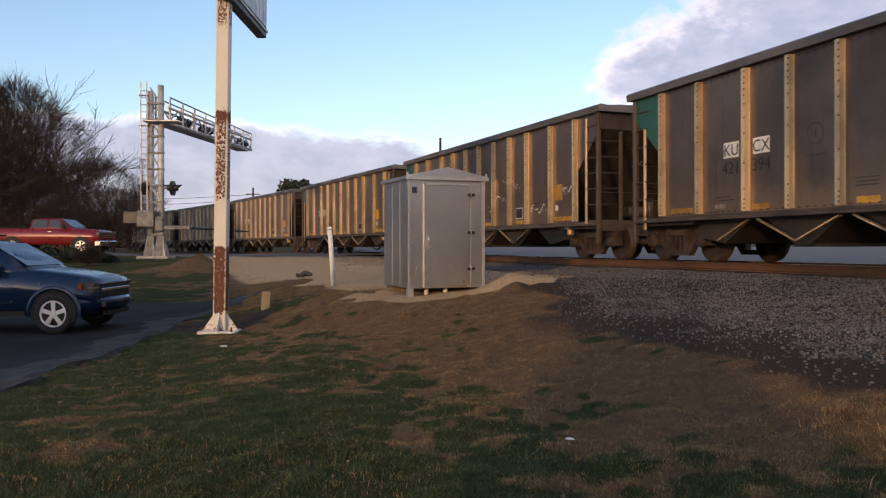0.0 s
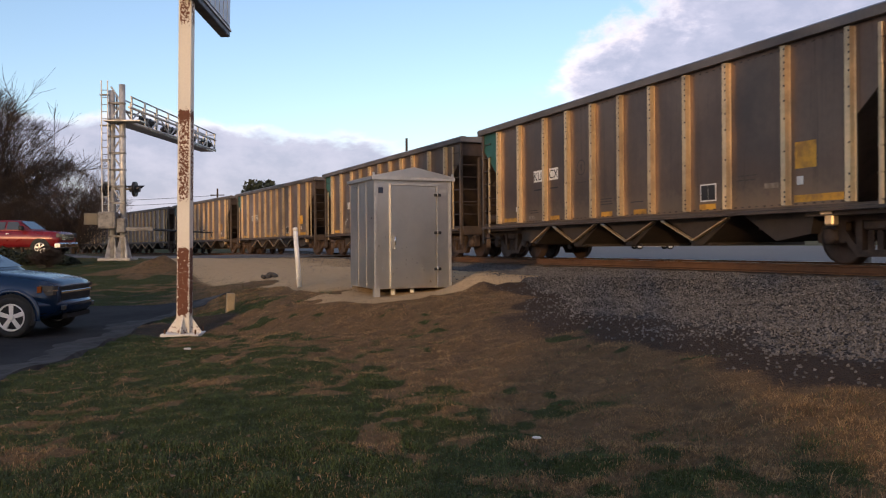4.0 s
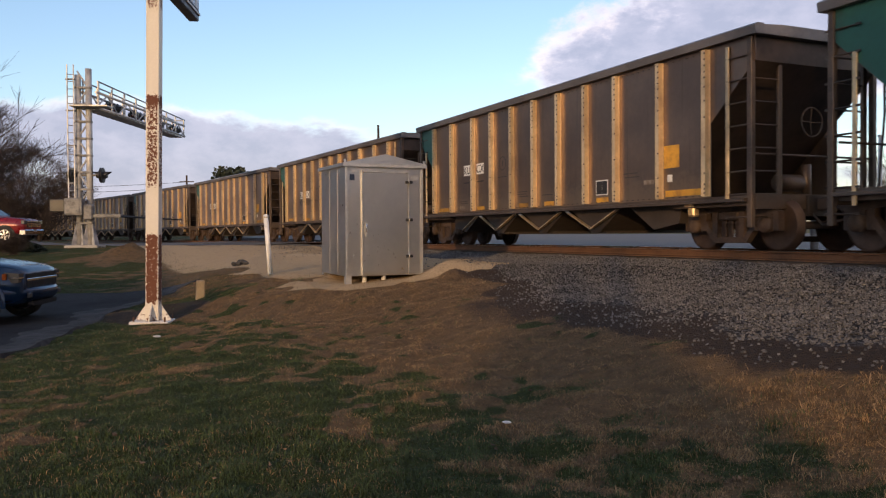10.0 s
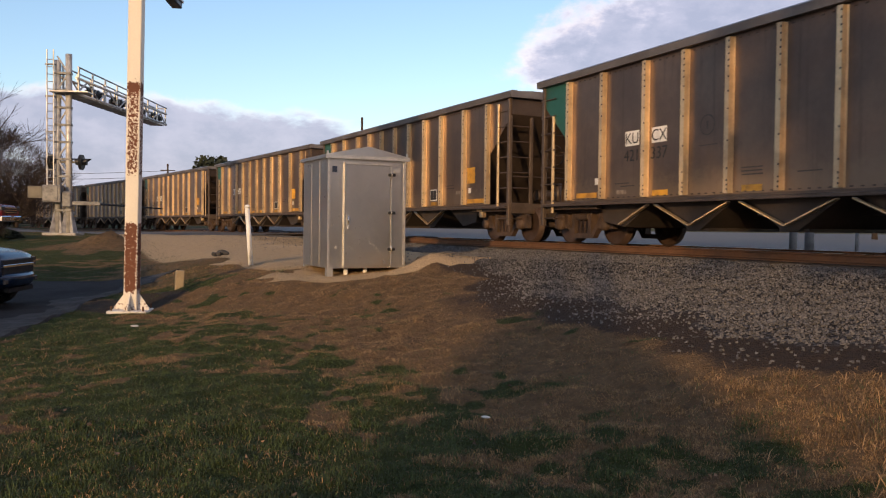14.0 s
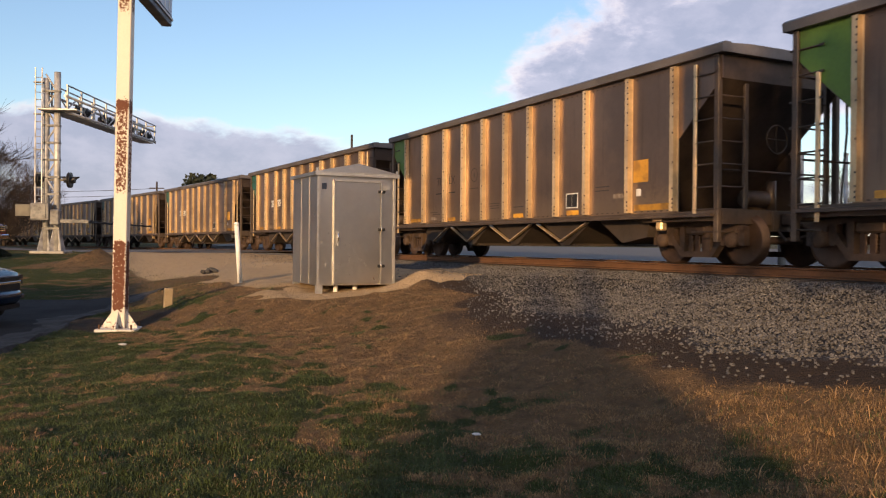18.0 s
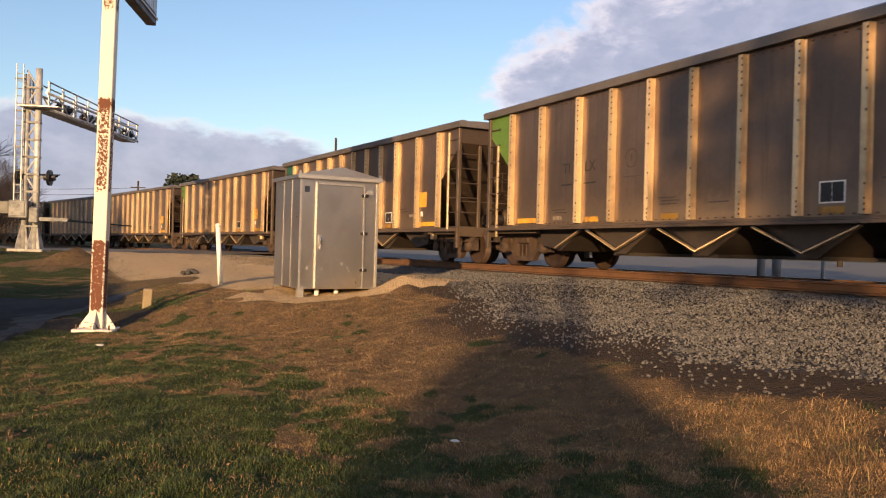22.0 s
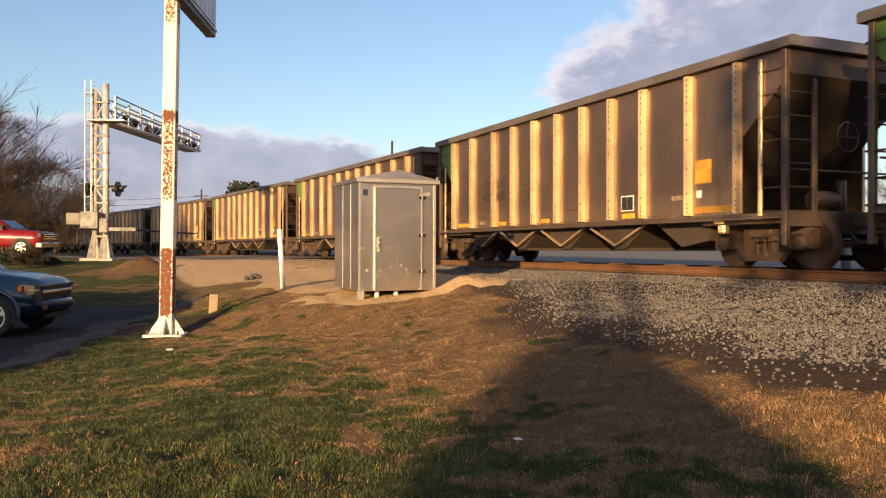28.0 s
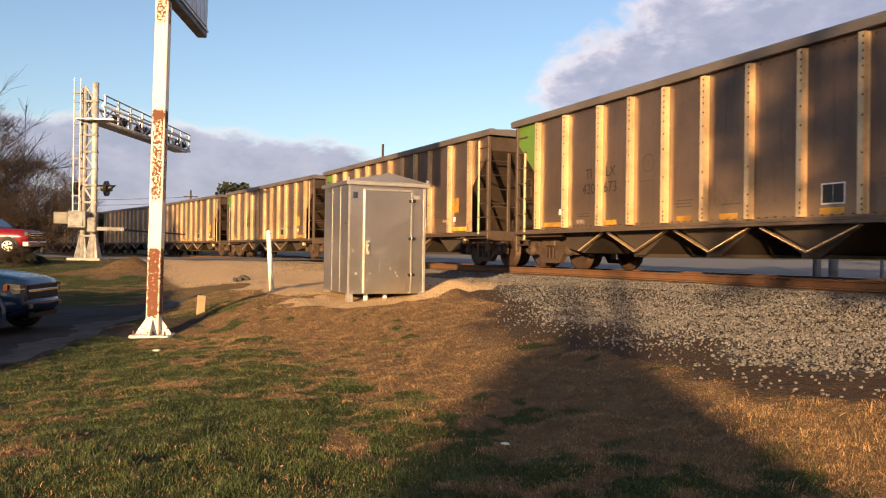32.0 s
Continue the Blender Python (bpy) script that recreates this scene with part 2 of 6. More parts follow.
M_GROUND = ground_material()
def car_sheet():
    """Grimy aluminium sheet: soft patches, rain streaks down the side and a dusty band by the sill, paled for reflected
    light.
    """
    m = bpy.data.materials.new("weathered_car_sheet")
    m.use_nodes = True
    nt = m.node_tree
    b = nt.nodes["Principled BSDF"]
    tc = N(nt, "ShaderNodeTexCoord").outputs["Object"]
    sep = N(nt, "ShaderNodeSeparateXYZ", {0: tc})
    r = N(nt, "ShaderNodeObjectInfo").outputs["Random"]
    off = math_node(nt, "MULTIPLY", r, 70.0)
    v = N(nt, "ShaderNodeVectorMath", {0: tc, 1: N(nt, "ShaderNodeCombineXYZ", {0: off, 1: off, 2: 0.0}).outputs[0]})
    v.operation = "ADD"
    st = N(nt, "ShaderNodeVectorMath", {0: v.outputs[0], 1: (5.0, 1.0, 0.22)})
    st.operation = "MULTIPLY"
    streak = N(nt, "ShaderNodeTexNoise", {"Vector": st.outputs[0], "Scale": 1.6, "Detail": 5.0, "Roughness": 0.65}).outputs[0]
    patch = N(nt, "ShaderNodeTexNoise", {"Vector": v.outputs[0], "Scale": 0.55, "Detail": 5.0, "Roughness": 0.6}).outputs[0]
    fine = N(nt, "ShaderNodeTexNoise", {"Vector": v.outputs[0], "Scale": 9.0, "Detail": 4.0, "Roughness": 0.65}).outputs[0]
    col = mix(nt, smooth(nt, patch, 0.36, 0.66), (0.168, 0.114, 0.083), (0.113, 0.082, 0.067))
    col = mix(nt, smooth(nt, streak, 0.50, 0.78, 0.0, 0.55), col, (0.062, 0.045, 0.036))
    # sill band: dust, with the glow off the ballast painted in
    low = smooth(nt, math_node(nt, "ADD", sep.outputs[2], math_node(nt, "MULTIPLY", math_node(nt, "SUBTRACT", fine, 0.5), 1.0)), 1.05, 1.65, 0.6, 0.0)
    col = mix(nt, low, col, (0.235, 0.170, 0.115))
    tone = math_node(nt, "ADD", math_node(nt, "MULTIPLY", math_node(nt, "SUBTRACT", fine, 0.5), 0.30), math_node(nt, "ADD", math_node(nt, "MULTIPLY", r, 0.22), 0.88))
    hsv = N(nt, "ShaderNodeHueSaturation", {"Color": col, "Value": tone})
    nt.links.new(hsv.outputs[0], b.inputs["Base Color"])
    b.inputs["Metallic"].default_value = 0.62
    rough = math_node(nt, "ADD", math_node(nt, "MULTIPLY", math_node(nt, "SUBTRACT", patch, 0.5), 0.30), math_node(nt, "ADD", math_node(nt, "MULTIPLY", fine, 0.14), 0.31))
    nt.links.new(rough, b.inputs["Roughness"])
    wave = N(nt, "ShaderNodeTexNoise", {"Vector": v.outputs[0], "Scale": 1.4, "Detail": 2.0}).outputs[0]
    b1 = N(nt, "ShaderNodeBump", {"Height": wave, "Strength": 0.25, "Distance": 0.03})
    b2 = N(nt, "ShaderNodeBump", {"Height": fine, "Strength": 0.06, "Distance": 0.01, "Normal": b1.outputs[0]})
    nt.links.new(b2.outputs[0], b.inputs["Normal"])
    return m


M_PANEL = car_sheet()
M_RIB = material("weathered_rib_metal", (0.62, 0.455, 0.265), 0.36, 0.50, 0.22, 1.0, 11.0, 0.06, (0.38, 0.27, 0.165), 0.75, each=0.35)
M_ENDSTEEL = material("rusty_end_steel", (0.105, 0.076, 0.057), 0.55, 0.35, 0.25, 1.6, 14.0, 0.08, (0.070, 0.048, 0.036), 0.7, each=0.3)
M_PALEMARK = material("dusty_pale_stencil", (0.30, 0.235, 0.175), 0.6, 0.2, 0.4, 6.0, 24.0, 0.02, (0.15, 0.11, 0.08), 0.9)
M_FADED = material("faded_stencil_paint", (0.050, 0.038, 0.032), 0.6, 0.1, 0.3, 6.0, 30.0, 0.02, (0.085, 0.064, 0.050), 0.9)
M_CHORD = material("grey_top_chord", (0.19, 0.165, 0.15), 0.42, 0.5, 0.15, 1.0, 14.0, 0.05)
M_SLOPE = material("sooty_slope_sheet", (0.088, 0.062, 0.047), 0.5, 0.4, 0.25, 0.8, 10.0, 0.05, (0.040, 0.028, 0.022), 0.8, each=0.3)
M_GREEN_DARK = material("dark_green_end_paint", (0.012, 0.085, 0.060), 0.5, 0.0, 0.2, 1.5, 14.0, 0.05, (0.05, 0.05, 0.04), 0.4)
M_GREEN_LIGHT = material("leaf_green_end_paint", (0.085, 0.17, 0.020), 0.5, 0.0, 0.2, 1.5, 14.0, 0.05, (0.06, 0.06, 0.03), 0.4)
M_TRUCK = material("rusty_cast_steel", (0.080, 0.050, 0.034), 0.75, 0.15, 0.35, 3.0, 25.0, 0.3, (0.036, 0.025, 0.020), 0.7, each=0.3)
M_WHEEL = material("brown_wheel_steel", (0.070, 0.042, 0.029), 0.6, 0.4, 0.25, 4.0, 25.0, 0.2)
M_HOPPER = material("dusty_hopper_steel", (0.062, 0.046, 0.036), 0.65, 0.35, 0.25, 1.5, 18.0, 0.1, (0.05, 0.04, 0.033), 0.7)
M_YELLOW = material("yellow_reflector_tape", (0.52, 0.26, 0.022), 0.5, 0.0, 0.2, 4.0, 30.0, 0.02, (0.20, 0.10, 0.03), 0.7, each=0.8)
M_WHITE_MARK = material("white_stencil_panel", (0.72, 0.70, 0.66), 0.6, 0.0, 0.1, 6.0, 40.0, 0.02)
M_BLACK_MARK = material("black_stencil_paint", (0.018, 0.017, 0.017), 0.6, 0.0, 0.2, 6.0, 40.0, 0.02)
M_RAIL = material("rusty_rail_web", (0.125, 0.058, 0.026), 0.85, 0.1, 0.3, 2.0, 30.0, 0.2)
M_RAILTOP = material("worn_rail_head", (0.42, 0.40, 0.38), 0.3, 1.0, 0.1, 2.0, 20.0, 0.02)
M_TIE = material("creosoted_tie_wood", (0.060, 0.045, 0.035), 0.9, 0.0, 0.35, 2.0, 30.0, 0.5, each=0.4)
M_STONE = material("crushed_ballast_stone", (0.104, 0.097, 0.094), 0.9, 0.0, 0.3, 8.0, 40.0, 0.3, (0.080, 0.075, 0.072), 0.6, spread=1.1)
M_ALU = material("dull_aluminium_sheet", (0.60, 0.58, 0.55), 0.34, 0.96, 0.06, 1.2, 7.0, 0.012, (0.50, 0.485, 0.465), 0.6, each=0.12)
M_CABTRIM = material("dull_aluminium_trim", (0.62, 0.60, 0.56), 0.42, 0.80, 0.08, 3.0, 20.0, 0.02)
M_SMEAR = material("scrubbed_paint_smear", (0.46, 0.44, 0.41), 0.55, 0.6, 0.2)
M_GALV = material("galvanised_steel", (0.46, 0.455, 0.45), 0.5, 0.25, 0.3, 3.0, 12.0, 0.05, (0.22, 0.22, 0.225), 0.85, each=0.3)
M_DARKSTEEL = material("black_signal_paint", (0.015, 0.015, 0.017), 0.5, 0.0, 0.2)
M_POLE = worn_paint("flaking_white_paint", (0.68, 0.63, 0.55), (0.17, 0.060, 0.030), [(-0.2, 0.12, 0.22), (0.35, 1.65, 0.31), (2.50, 4.02, 0.21), (4.02, 4.22, 0.36), (5.8, 6.6, 0.2), (0.0, 9.0, 0.03)])
M_PLATEPAINT = worn_paint("rust_streaked_base_paint", (0.70, 0.66, 0.60), (0.15, 0.055, 0.028), [(-0.2, 0.3, 0.14)])
M_ASPHALT = material("asphalt", (0.027, 0.0255, 0.026), 0.95, 0.0, 0.35, 0.8, 60.0, 0.5, (0.014, 0.014, 0.0155), 0.6)
M_ASPHALT.node_tree.nodes["Principled BSDF"].inputs["Specular IOR Level"].default_value = 0.15
M_OLDEDGE = material("worn_asphalt_edge", (0.036, 0.032, 0.030), 0.95, 0.0, 0.5, 3.5, 30.0, 0.8, (0.018, 0.017, 0.017), 0.9)
M_ROAD = material("pale_worn_asphalt", (0.098, 0.093, 0.092), 0.9, 0.0, 0.25, 0.5, 50.0, 0.4, (0.10, 0.096, 0.096), 0.6)
M_RUBBLE = material("broken_asphalt", (0.045, 0.042, 0.040), 0.9, 0.0, 0.35, 4.0, 25.0, 0.5, (0.04, 0.036, 0.034), 0.7)
M_CONCRETE = material("concrete", (0.36, 0.34, 0.31), 0.9, 0.0, 0.2, 2.0, 40.0, 0.3)
M_WOODPOST = material("weathered_wood", (0.30, 0.23, 0.14), 0.9, 0.0, 0.3, 6.0, 60.0, 0.4)
M_PVC = material("white_plastic_pipe", (0.78, 0.77, 0.74), 0.5, 0.0, 0.06, 3.0, 30.0, 0.02, (0.5, 0.48, 0.44), 0.4)
M_BLUE = material("dark_blue_car_paint", (0.004, 0.019, 0.052), 0.25, 0.25, 0.03, 1.0, 30.0, 0.0, (0.005, 0.021, 0.056), 0.5, coat=0.2)
M_RED = material("bright_red_car_paint", (0.15, 0.005, 0.007), 0.3, 0.1, 0.03, 1.0, 30.0, 0.0, (0.14, 0.005, 0.007), 0.5, coat=0.3)
M_TYRE = material("tyre_rubber", (0.018, 0.018, 0.018), 0.85, 0.0, 0.2)
M_RIM = material("cast_alloy", (0.74, 0.73, 0.71), 0.35, 0.3, 0.05)
M_CHROME = material("chrome", (0.75, 0.75, 0.76), 0.12, 1.0, 0.03, bump=0.0)
M_TRIM = material("black_plastic", (0.020, 0.020, 0.022), 0.6, 0.0, 0.1)
M_TRIM.node_tree.nodes["Principled BSDF"].inputs["Specular IOR Level"].default_value = 0.2
M_GLASS = glass("dark_window_glass")
M_LENS = glass("clear_lamp_lens", (0.055, 0.057, 0.06))
M_AMBER = glass("amber_lamp_lens", (0.14, 0.04, 0.01))
M_REDLENS = glass("red_lamp_lens", (0.25, 0.01, 0.01))
M_BARK = material("grey_brown_bark", (0.040, 0.028, 0.022), 0.95, 0.0, 0.3, 3.0, 30.0, 0.4)
M_LEAF = material("dark_evergreen_leaf", (0.016, 0.024, 0.011), 0.8, 0.0, 0.3, 1.0, 20.0, 0.1, spread=0.8)
M_SIGNBLUE = material("blue_sign_face", (0.38, 0.46, 0.60), 0.4, 0.0, 0.1, 1.0, 20.0, 0.02)
M_SIGNFRAME = material("dark_sign_frame", (0.030, 0.042, 0.075), 0.5, 0.4, 0.15)
M_SIDING = material("pale_siding", (0.55, 0.53, 0.49), 0.8, 0.0, 0.1, 1.0, 20.0, 0.1)
M_ROOF = material("dark_roof_shingle", (0.06, 0.055, 0.052), 0.9, 0.0, 0.3, 2.0, 30.0, 0.3)


# ---- mesh helpers ----
def box(bm, x0, y0, z0, x1, y1, z1, bevel=0.0):
    """A box between two corners, its edges bevelled if asked."""
    v = [bm.verts.new((x, y, z)) for z in (z0, z1) for y in (y0, y1) for x in (x0, x1)]
    f = [bm.faces.new([v[i] for i in q]) for q in ((0, 2, 3, 1), (4, 5, 7, 6), (0, 1, 5, 4), (2, 6, 7, 3), (0, 4, 6, 2), (1, 3, 7, 5))]
    if bevel:
        bmesh.ops.bevel(bm, geom=list({e for q in f for e in q.edges}), offset=bevel, segments=1, affect="EDGES")
    return v


def tube(bm, a, b, r0, r1=None, n=8):
    """A closed tapering tube from a to b."""
    a, b = Vector(a), Vector(b)
    r1 = r0 if r1 is None else r1
    q = (b - a).to_track_quat("Z", "Y")
    rings = []
    for p, r in ((a, r0), (b, r1)):
        rings.append([bm.verts.new(p + q @ Vector((r * math.cos(k * math.tau / n), r * math.sin(k * math.tau / n), 0))) for k in range(n)])
    for k in range(n):
        f = bm.faces.new((rings[0][k], rings[0][(k + 1) % n], rings[1][(k + 1) % n], rings[1][k]))
        f.smooth = n > 6
    bm.faces.new(rings[0][::-1])
    bm.faces.new(rings[1])


def extrude(bm, outline, axis, a, b):
    """A prism of an outline (pairs of the two other axes, in order) along axis 'x', 'y' or 'z' from a to b."""
    def at(p, d):
        return {"x": (d, p[0], p[1]), "y": (p[0], d, p[1]), "z": (p[0], p[1], d)}[axis]
    lo = [bm.verts.new(at(p, a)) for p in outline]
    hi = [bm.verts.new(at(p, b)) for p in outline]
    n = len(outline)
    for k in range(n):
        bm.faces.new((lo[k], lo[(k + 1) % n], hi[(k + 1) % n], hi[k]))
    bm.faces.new(lo[::-1])
    bm.faces.new(hi)


def lathe(bm, profile, axis="y", n=24, centre=(0, 0, 0), caps=True):
    """A solid of revolution: profile of (radius, place along the axis)."""
    rings = []
    c = Vector(centre)
    for r, d in profile:
        ring = []
        for k in range(n):
            u, w = r * math.cos(k * math.tau / n), r * math.sin(k * math.tau / n)
            ring.append(bm.verts.new(c + Vector({"x": (d, u, w), "y": (u, d, w), "z": (u, w, d)}[axis])))
        rings.append(ring)
    for p, q in zip(rings, rings[1:]):
        for k in range(n):
            bm.faces.new((p[k], p[(k + 1) % n], q[(k + 1) % n], q[k])).smooth = True
    if caps:
        bm.faces.new(rings[0][::-1])
        bm.faces.new(rings[-1])


def mesh_of(name, bm, mat):
    bmesh.ops.recalc_face_normals(bm, faces=bm.faces)
    me = bpy.data.meshes.new(name)
    bm.to_mesh(me)
    bm.free()
    me.materials.append(mat)
    return me


def part(name, bm, mat, parent=None, label="", m=None):
    """Links a bmesh (or a mesh) as one object under a thing."""
    me = mesh_of(name, bm, mat) if isinstance(bm, bmesh.types.BMesh) else bm
    ob = new(name, me)
    ob.parent = parent
    if m is not None:
        ob.matrix_basis = m
    return tagged(ob, label)


def boxpart(name, c0, c1, mat, parent, label="", bevel=0.0, m=None):
    bm = bmesh.new()
    box(bm, *c0, *c1, bevel)
    return part(name, bm, mat, parent, label, m)


def tubepart(name, a, b, r, mat, parent, label="", r1=None, n=8):
    bm = bmesh.new()
    tube(bm, a, b, r, r1, n)
    return part(name, bm, mat, parent, label)


def thing(name, m, label, category, group=""):
    ob = new(name)
    ob.empty_display_size = 0.2
    ob.matrix_basis = m
    return tagged(ob, label, category, group)


# ---- the track: straight, then a bend to the left ----
BEND0, BEND_RAMP, BEND, BEND_END = -6.685, 29.33, 0.0038, 170.0
TRACK_A0, TRACK_D = 0.3183, 11.907
_S = np.arange(-260.0, 720.0, 0.5)
_k = np.where(_S < BEND_END, BEND * np.clip((_S - BEND0) / BEND_RAMP, 0, 1), 0.0)
_a = np.cumsum(_k) * 0.5
_a = _a - np.interp(0, _S, _a) + TRACK_A0
_x, _y = np.cumsum(-np.sin(_a)) * 0.5, np.cumsum(np.cos(_a)) * 0.5
_x += TRACK_D * math.cos(TRACK_A0) - np.interp(0, _S, _x)
_y += TRACK_D * math.sin(TRACK_A0) - np.interp(0, _S, _y)


def rail_z(s):
    return 1.254 - 0.0087 * np.clip(s, 0, 110)


def on_track(s, lateral=0.0):
    """Place of the track's centre at s, moved to the camera's side by lateral, and its heading."""
    x, y, a = np.interp(s, _S, _x), np.interp(s, _S, _y), np.interp(s, _S, _a)
    return x - np.cos(a) * lateral, y - np.sin(a) * lateral, a


def track_uv(x, y):
    """Distance to the camera's side of the centre line, and s, for arrays of places."""
    x, y = np.asarray(x, float), np.asarray(y, float)
    s = y * math.cos(TRACK_A0) - x * math.sin(TRACK_A0)
    for _ in range(12):
        cx, cy, a = on_track(s)
        s = s + np.clip(((x - cx) * -np.sin(a) + (y - cy) * np.cos(a)), -40, 40) * 0.9
        s = np.clip(s, -255, 715)
    cx, cy, a = on_track(s)
    return (cx - x) * np.cos(a) + (cy - y) * np.sin(a), s


def step(v, a, b):
    t = np.clip((np.asarray(v, float) - a) / (b - a), 0, 1)
    return t * t * (3 - 2 * t)


PROFILE_U = np.array([0.0, 1.5, 2.0, 3.0, 4.0, 5.2, 6.2, 7.5, 9.0, 12.0])
PROFILE_Z = np.array([1.04, 1.04, 0.98, 0.80, 0.67, 0.58, 0.43, 0.22, 0.06, 0.0])


def ground_z(x, y):
    """Height of the ground: the bank of the track, the lawn, and the rise towards the crossing."""
    x, y = np.asarray(x, float), np.asarray(y, float)
    u, s = track_uv(x, y)
    drop = rail_z(s) - 1.254
    eff = u - 2.2 * step(y, 12.5, 17.5)
    bank = np.interp(np.abs(np.where(u < 0, u, np.maximum(eff, np.minimum(u, 2.0)))), PROFILE_U, PROFILE_Z)
    bank = bank + drop * step(-np.abs(u), -9.0, -2.0)
    field = -0.16 * step(-x, 1.5, 4.0) * step(y, 4, 10) + 1.02 * step(y, 18.0, 35.0)
    field = np.where(u < 0, 0.70, field)
    w = np.where(u < 0, step(-u, 3.0, 7.0), step(eff, 6.5, 9.2))
    z = bank * (1 - w) + field * w
    z = np.where(u > 1.6, np.maximum(z, np.minimum(field, rail_z(s) - 0.10)), z)
    far = step(np.hypot(x, y), 60, 160)
    return z * (1 - far) + 0.5 * far


def gz(x, y):
    return float(ground_z(x, y))


# ---- ground ----
LOT_X, LOT_Y0, LOT_Y1 = -5.25, -14.0, 21.3


def lot_edge(y):
    return LOT_X - 0.35 * np.exp(-((np.asarray(y, float) - 17.5) / 2.2) ** 2) + 0.5 * step(y, 18.5, 21.0) + 0.25 * step(-np.asarray(y, float), -11.0, -7.0) + 0.05 * np.sin(np.asarray(y) * 2.1)


def inside_lot(x, y):
    return (np.asarray(x) < lot_edge(y)) & (np.asarray(y) < LOT_Y1 + 0.15 * np.sin(np.asarray(x) * 1.3)) & (np.asarray(y) > LOT_Y0)


def grid_mesh(name, xs, ys, mat, zfun, cover=None):
    """A sheet over a grid of places, with a colour attribute for what covers it."""
    X, Y = np.meshgrid(xs, ys)
    Z = zfun(X, Y)
    nx, ny = len(xs), len(ys)
    idx = np.arange(nx * ny).reshape(ny, nx)
    faces = np.stack([idx[:-1, :-1], idx[:-1, 1:], idx[1:, 1:], idx[1:, :-1]], -1).reshape(-1, 4)
    me = bpy.data.meshes.new(name)
    me.from_pydata(np.stack([X, Y, Z], -1).reshape(-1, 3).tolist(), [], faces.tolist())
    me.polygons.foreach_set("use_smooth", np.ones(len(faces), bool))
    if cover is not None:
        c = me.color_attributes.new("cover", "FLOAT_COLOR", "POINT")
        c.data.foreach_set("color", cover(X, Y).reshape(-1))
    me.materials.append(mat)
    return new(name, me)


def value_noise(x, y, scale, seed=0):
    """Smooth noise from 0 to 1 over arrays of places."""
    r = np.random.RandomState(seed)
    tab = r.rand(64, 64)
    x, y = np.asarray(x, float) * scale + 31.7, np.asarray(y, float) * scale + 17.3
    i, j = np.floor(x).astype(int), np.floor(y).astype(int)
    fx, fy = x - i, y - j
    fx, fy = fx * fx * (3 - 2 * fx), fy * fy * (3 - 2 * fy)
    a, b = tab[i % 64, j % 64], tab[(i + 1) % 64, j % 64]
    c, d = tab[i % 64, (j + 1) % 64], tab[(i + 1) % 64, (j + 1) % 64]
    return (a * (1 - fx) + b * fx) * (1 - fy) + (c * (1 - fx) + d * fx) * fy


def dryness(x, y):
    """How dry the turf is: green by the lot, straw towards the bank."""
    u, s = track_uv(x, y)
    n = 0.24 * value_noise(x, y, 0.55, 3) + 0.33 * value_noise(x, y, 1.7, 4) + 0.43 * value_noise(x, y, 5.2, 5)
    lean = 1.10 - 0.92 * step(u, 7.6, 10.6) - 0.24 * step(-np.asarray(y), -9.5, -6.5) * step(u, 7.2, 8.4)
    d = step(lean + (n - 0.5) * 2.6, 0.20, 0.80)
    brush = 1 - step(np.hypot(np.asarray(x) + 9.0, np.asarray(y) - 29.4), 1.2, 1.8)
    strip = step(y, 18.0, 19.5) * (1 - step(y, 22.5, 24.5)) * step(x, -8.0, -5.5)
    return np.maximum(d, np.maximum(brush, strip * 0.9))


def stoniness(x, y):
    """1 on the ballast, about a third on the bare margin, 0 on turf."""
    u, s = track_uv(x, y)
    n = (value_noise(x, y, 0.8, 8) - 0.5) * 1.1 + (value_noise(x, y, 2.4, 9) - 0.5) * 0.5
    toe = 5.5 + n * 1.3 - 0.75 * step(np.asarray(y), 10.5, 14.0)
    k = 1 - step(u, toe - 1.0, toe + 0.5) * 0.55 - step(u, toe + 0.8, toe + 1.9 + n * 0.8) * 0.45
    bare = 0.42 * (1 - step(np.hypot((np.asarray(x) + 4.5) / 1.1, (np.asarray(y) - 16.5) / 1.4) + n * 0.3, 0.8, 1.1))
    return np.maximum(np.where(u < 0, 0.9, k), bare)


def sandiness(x, y):
    """Pale crusher dust round the cabinet and the gravel track that runs from it to the road."""
    x, y = np.asarray(x, float), np.asarray(y, float)
    u, s = track_uv(x, y)
    n = (value_noise(x, y, 0.7, 12) - 0.5)
    m = value_noise(x, y, 3.1, 14) - 0.5
    pad = 1 - step(np.hypot((x - 0.5) / 2.3, (y - 16.6) / 1.25) + n * 0.6 + m * 0.35, 0.60, 1.02)
    way = step(y, 16.5, 18.5) * (1 - step(np.abs(u - 6.0 + n * 1.2), 1.7, 2.6)) * (1 - step(y, 40, 48))
    wide = step(y, 21.0, 25.0) * (1 - step(u, 8.0, 10.5)) * step(u, 2.5, 3.3) * (1 - step(y, 40, 48))
    return np.clip(np.maximum(np.maximum(pad, way), wide), 0, 1)


def cover_of(x, y):
    far = step(np.hypot(x, y), 55, 90)
    return np.stack([dryness(x, y) * (1 - far) + 0.45 * far, stoniness(x, y) * (1 - far), sandiness(x, y), np.ones_like(x)], -1)


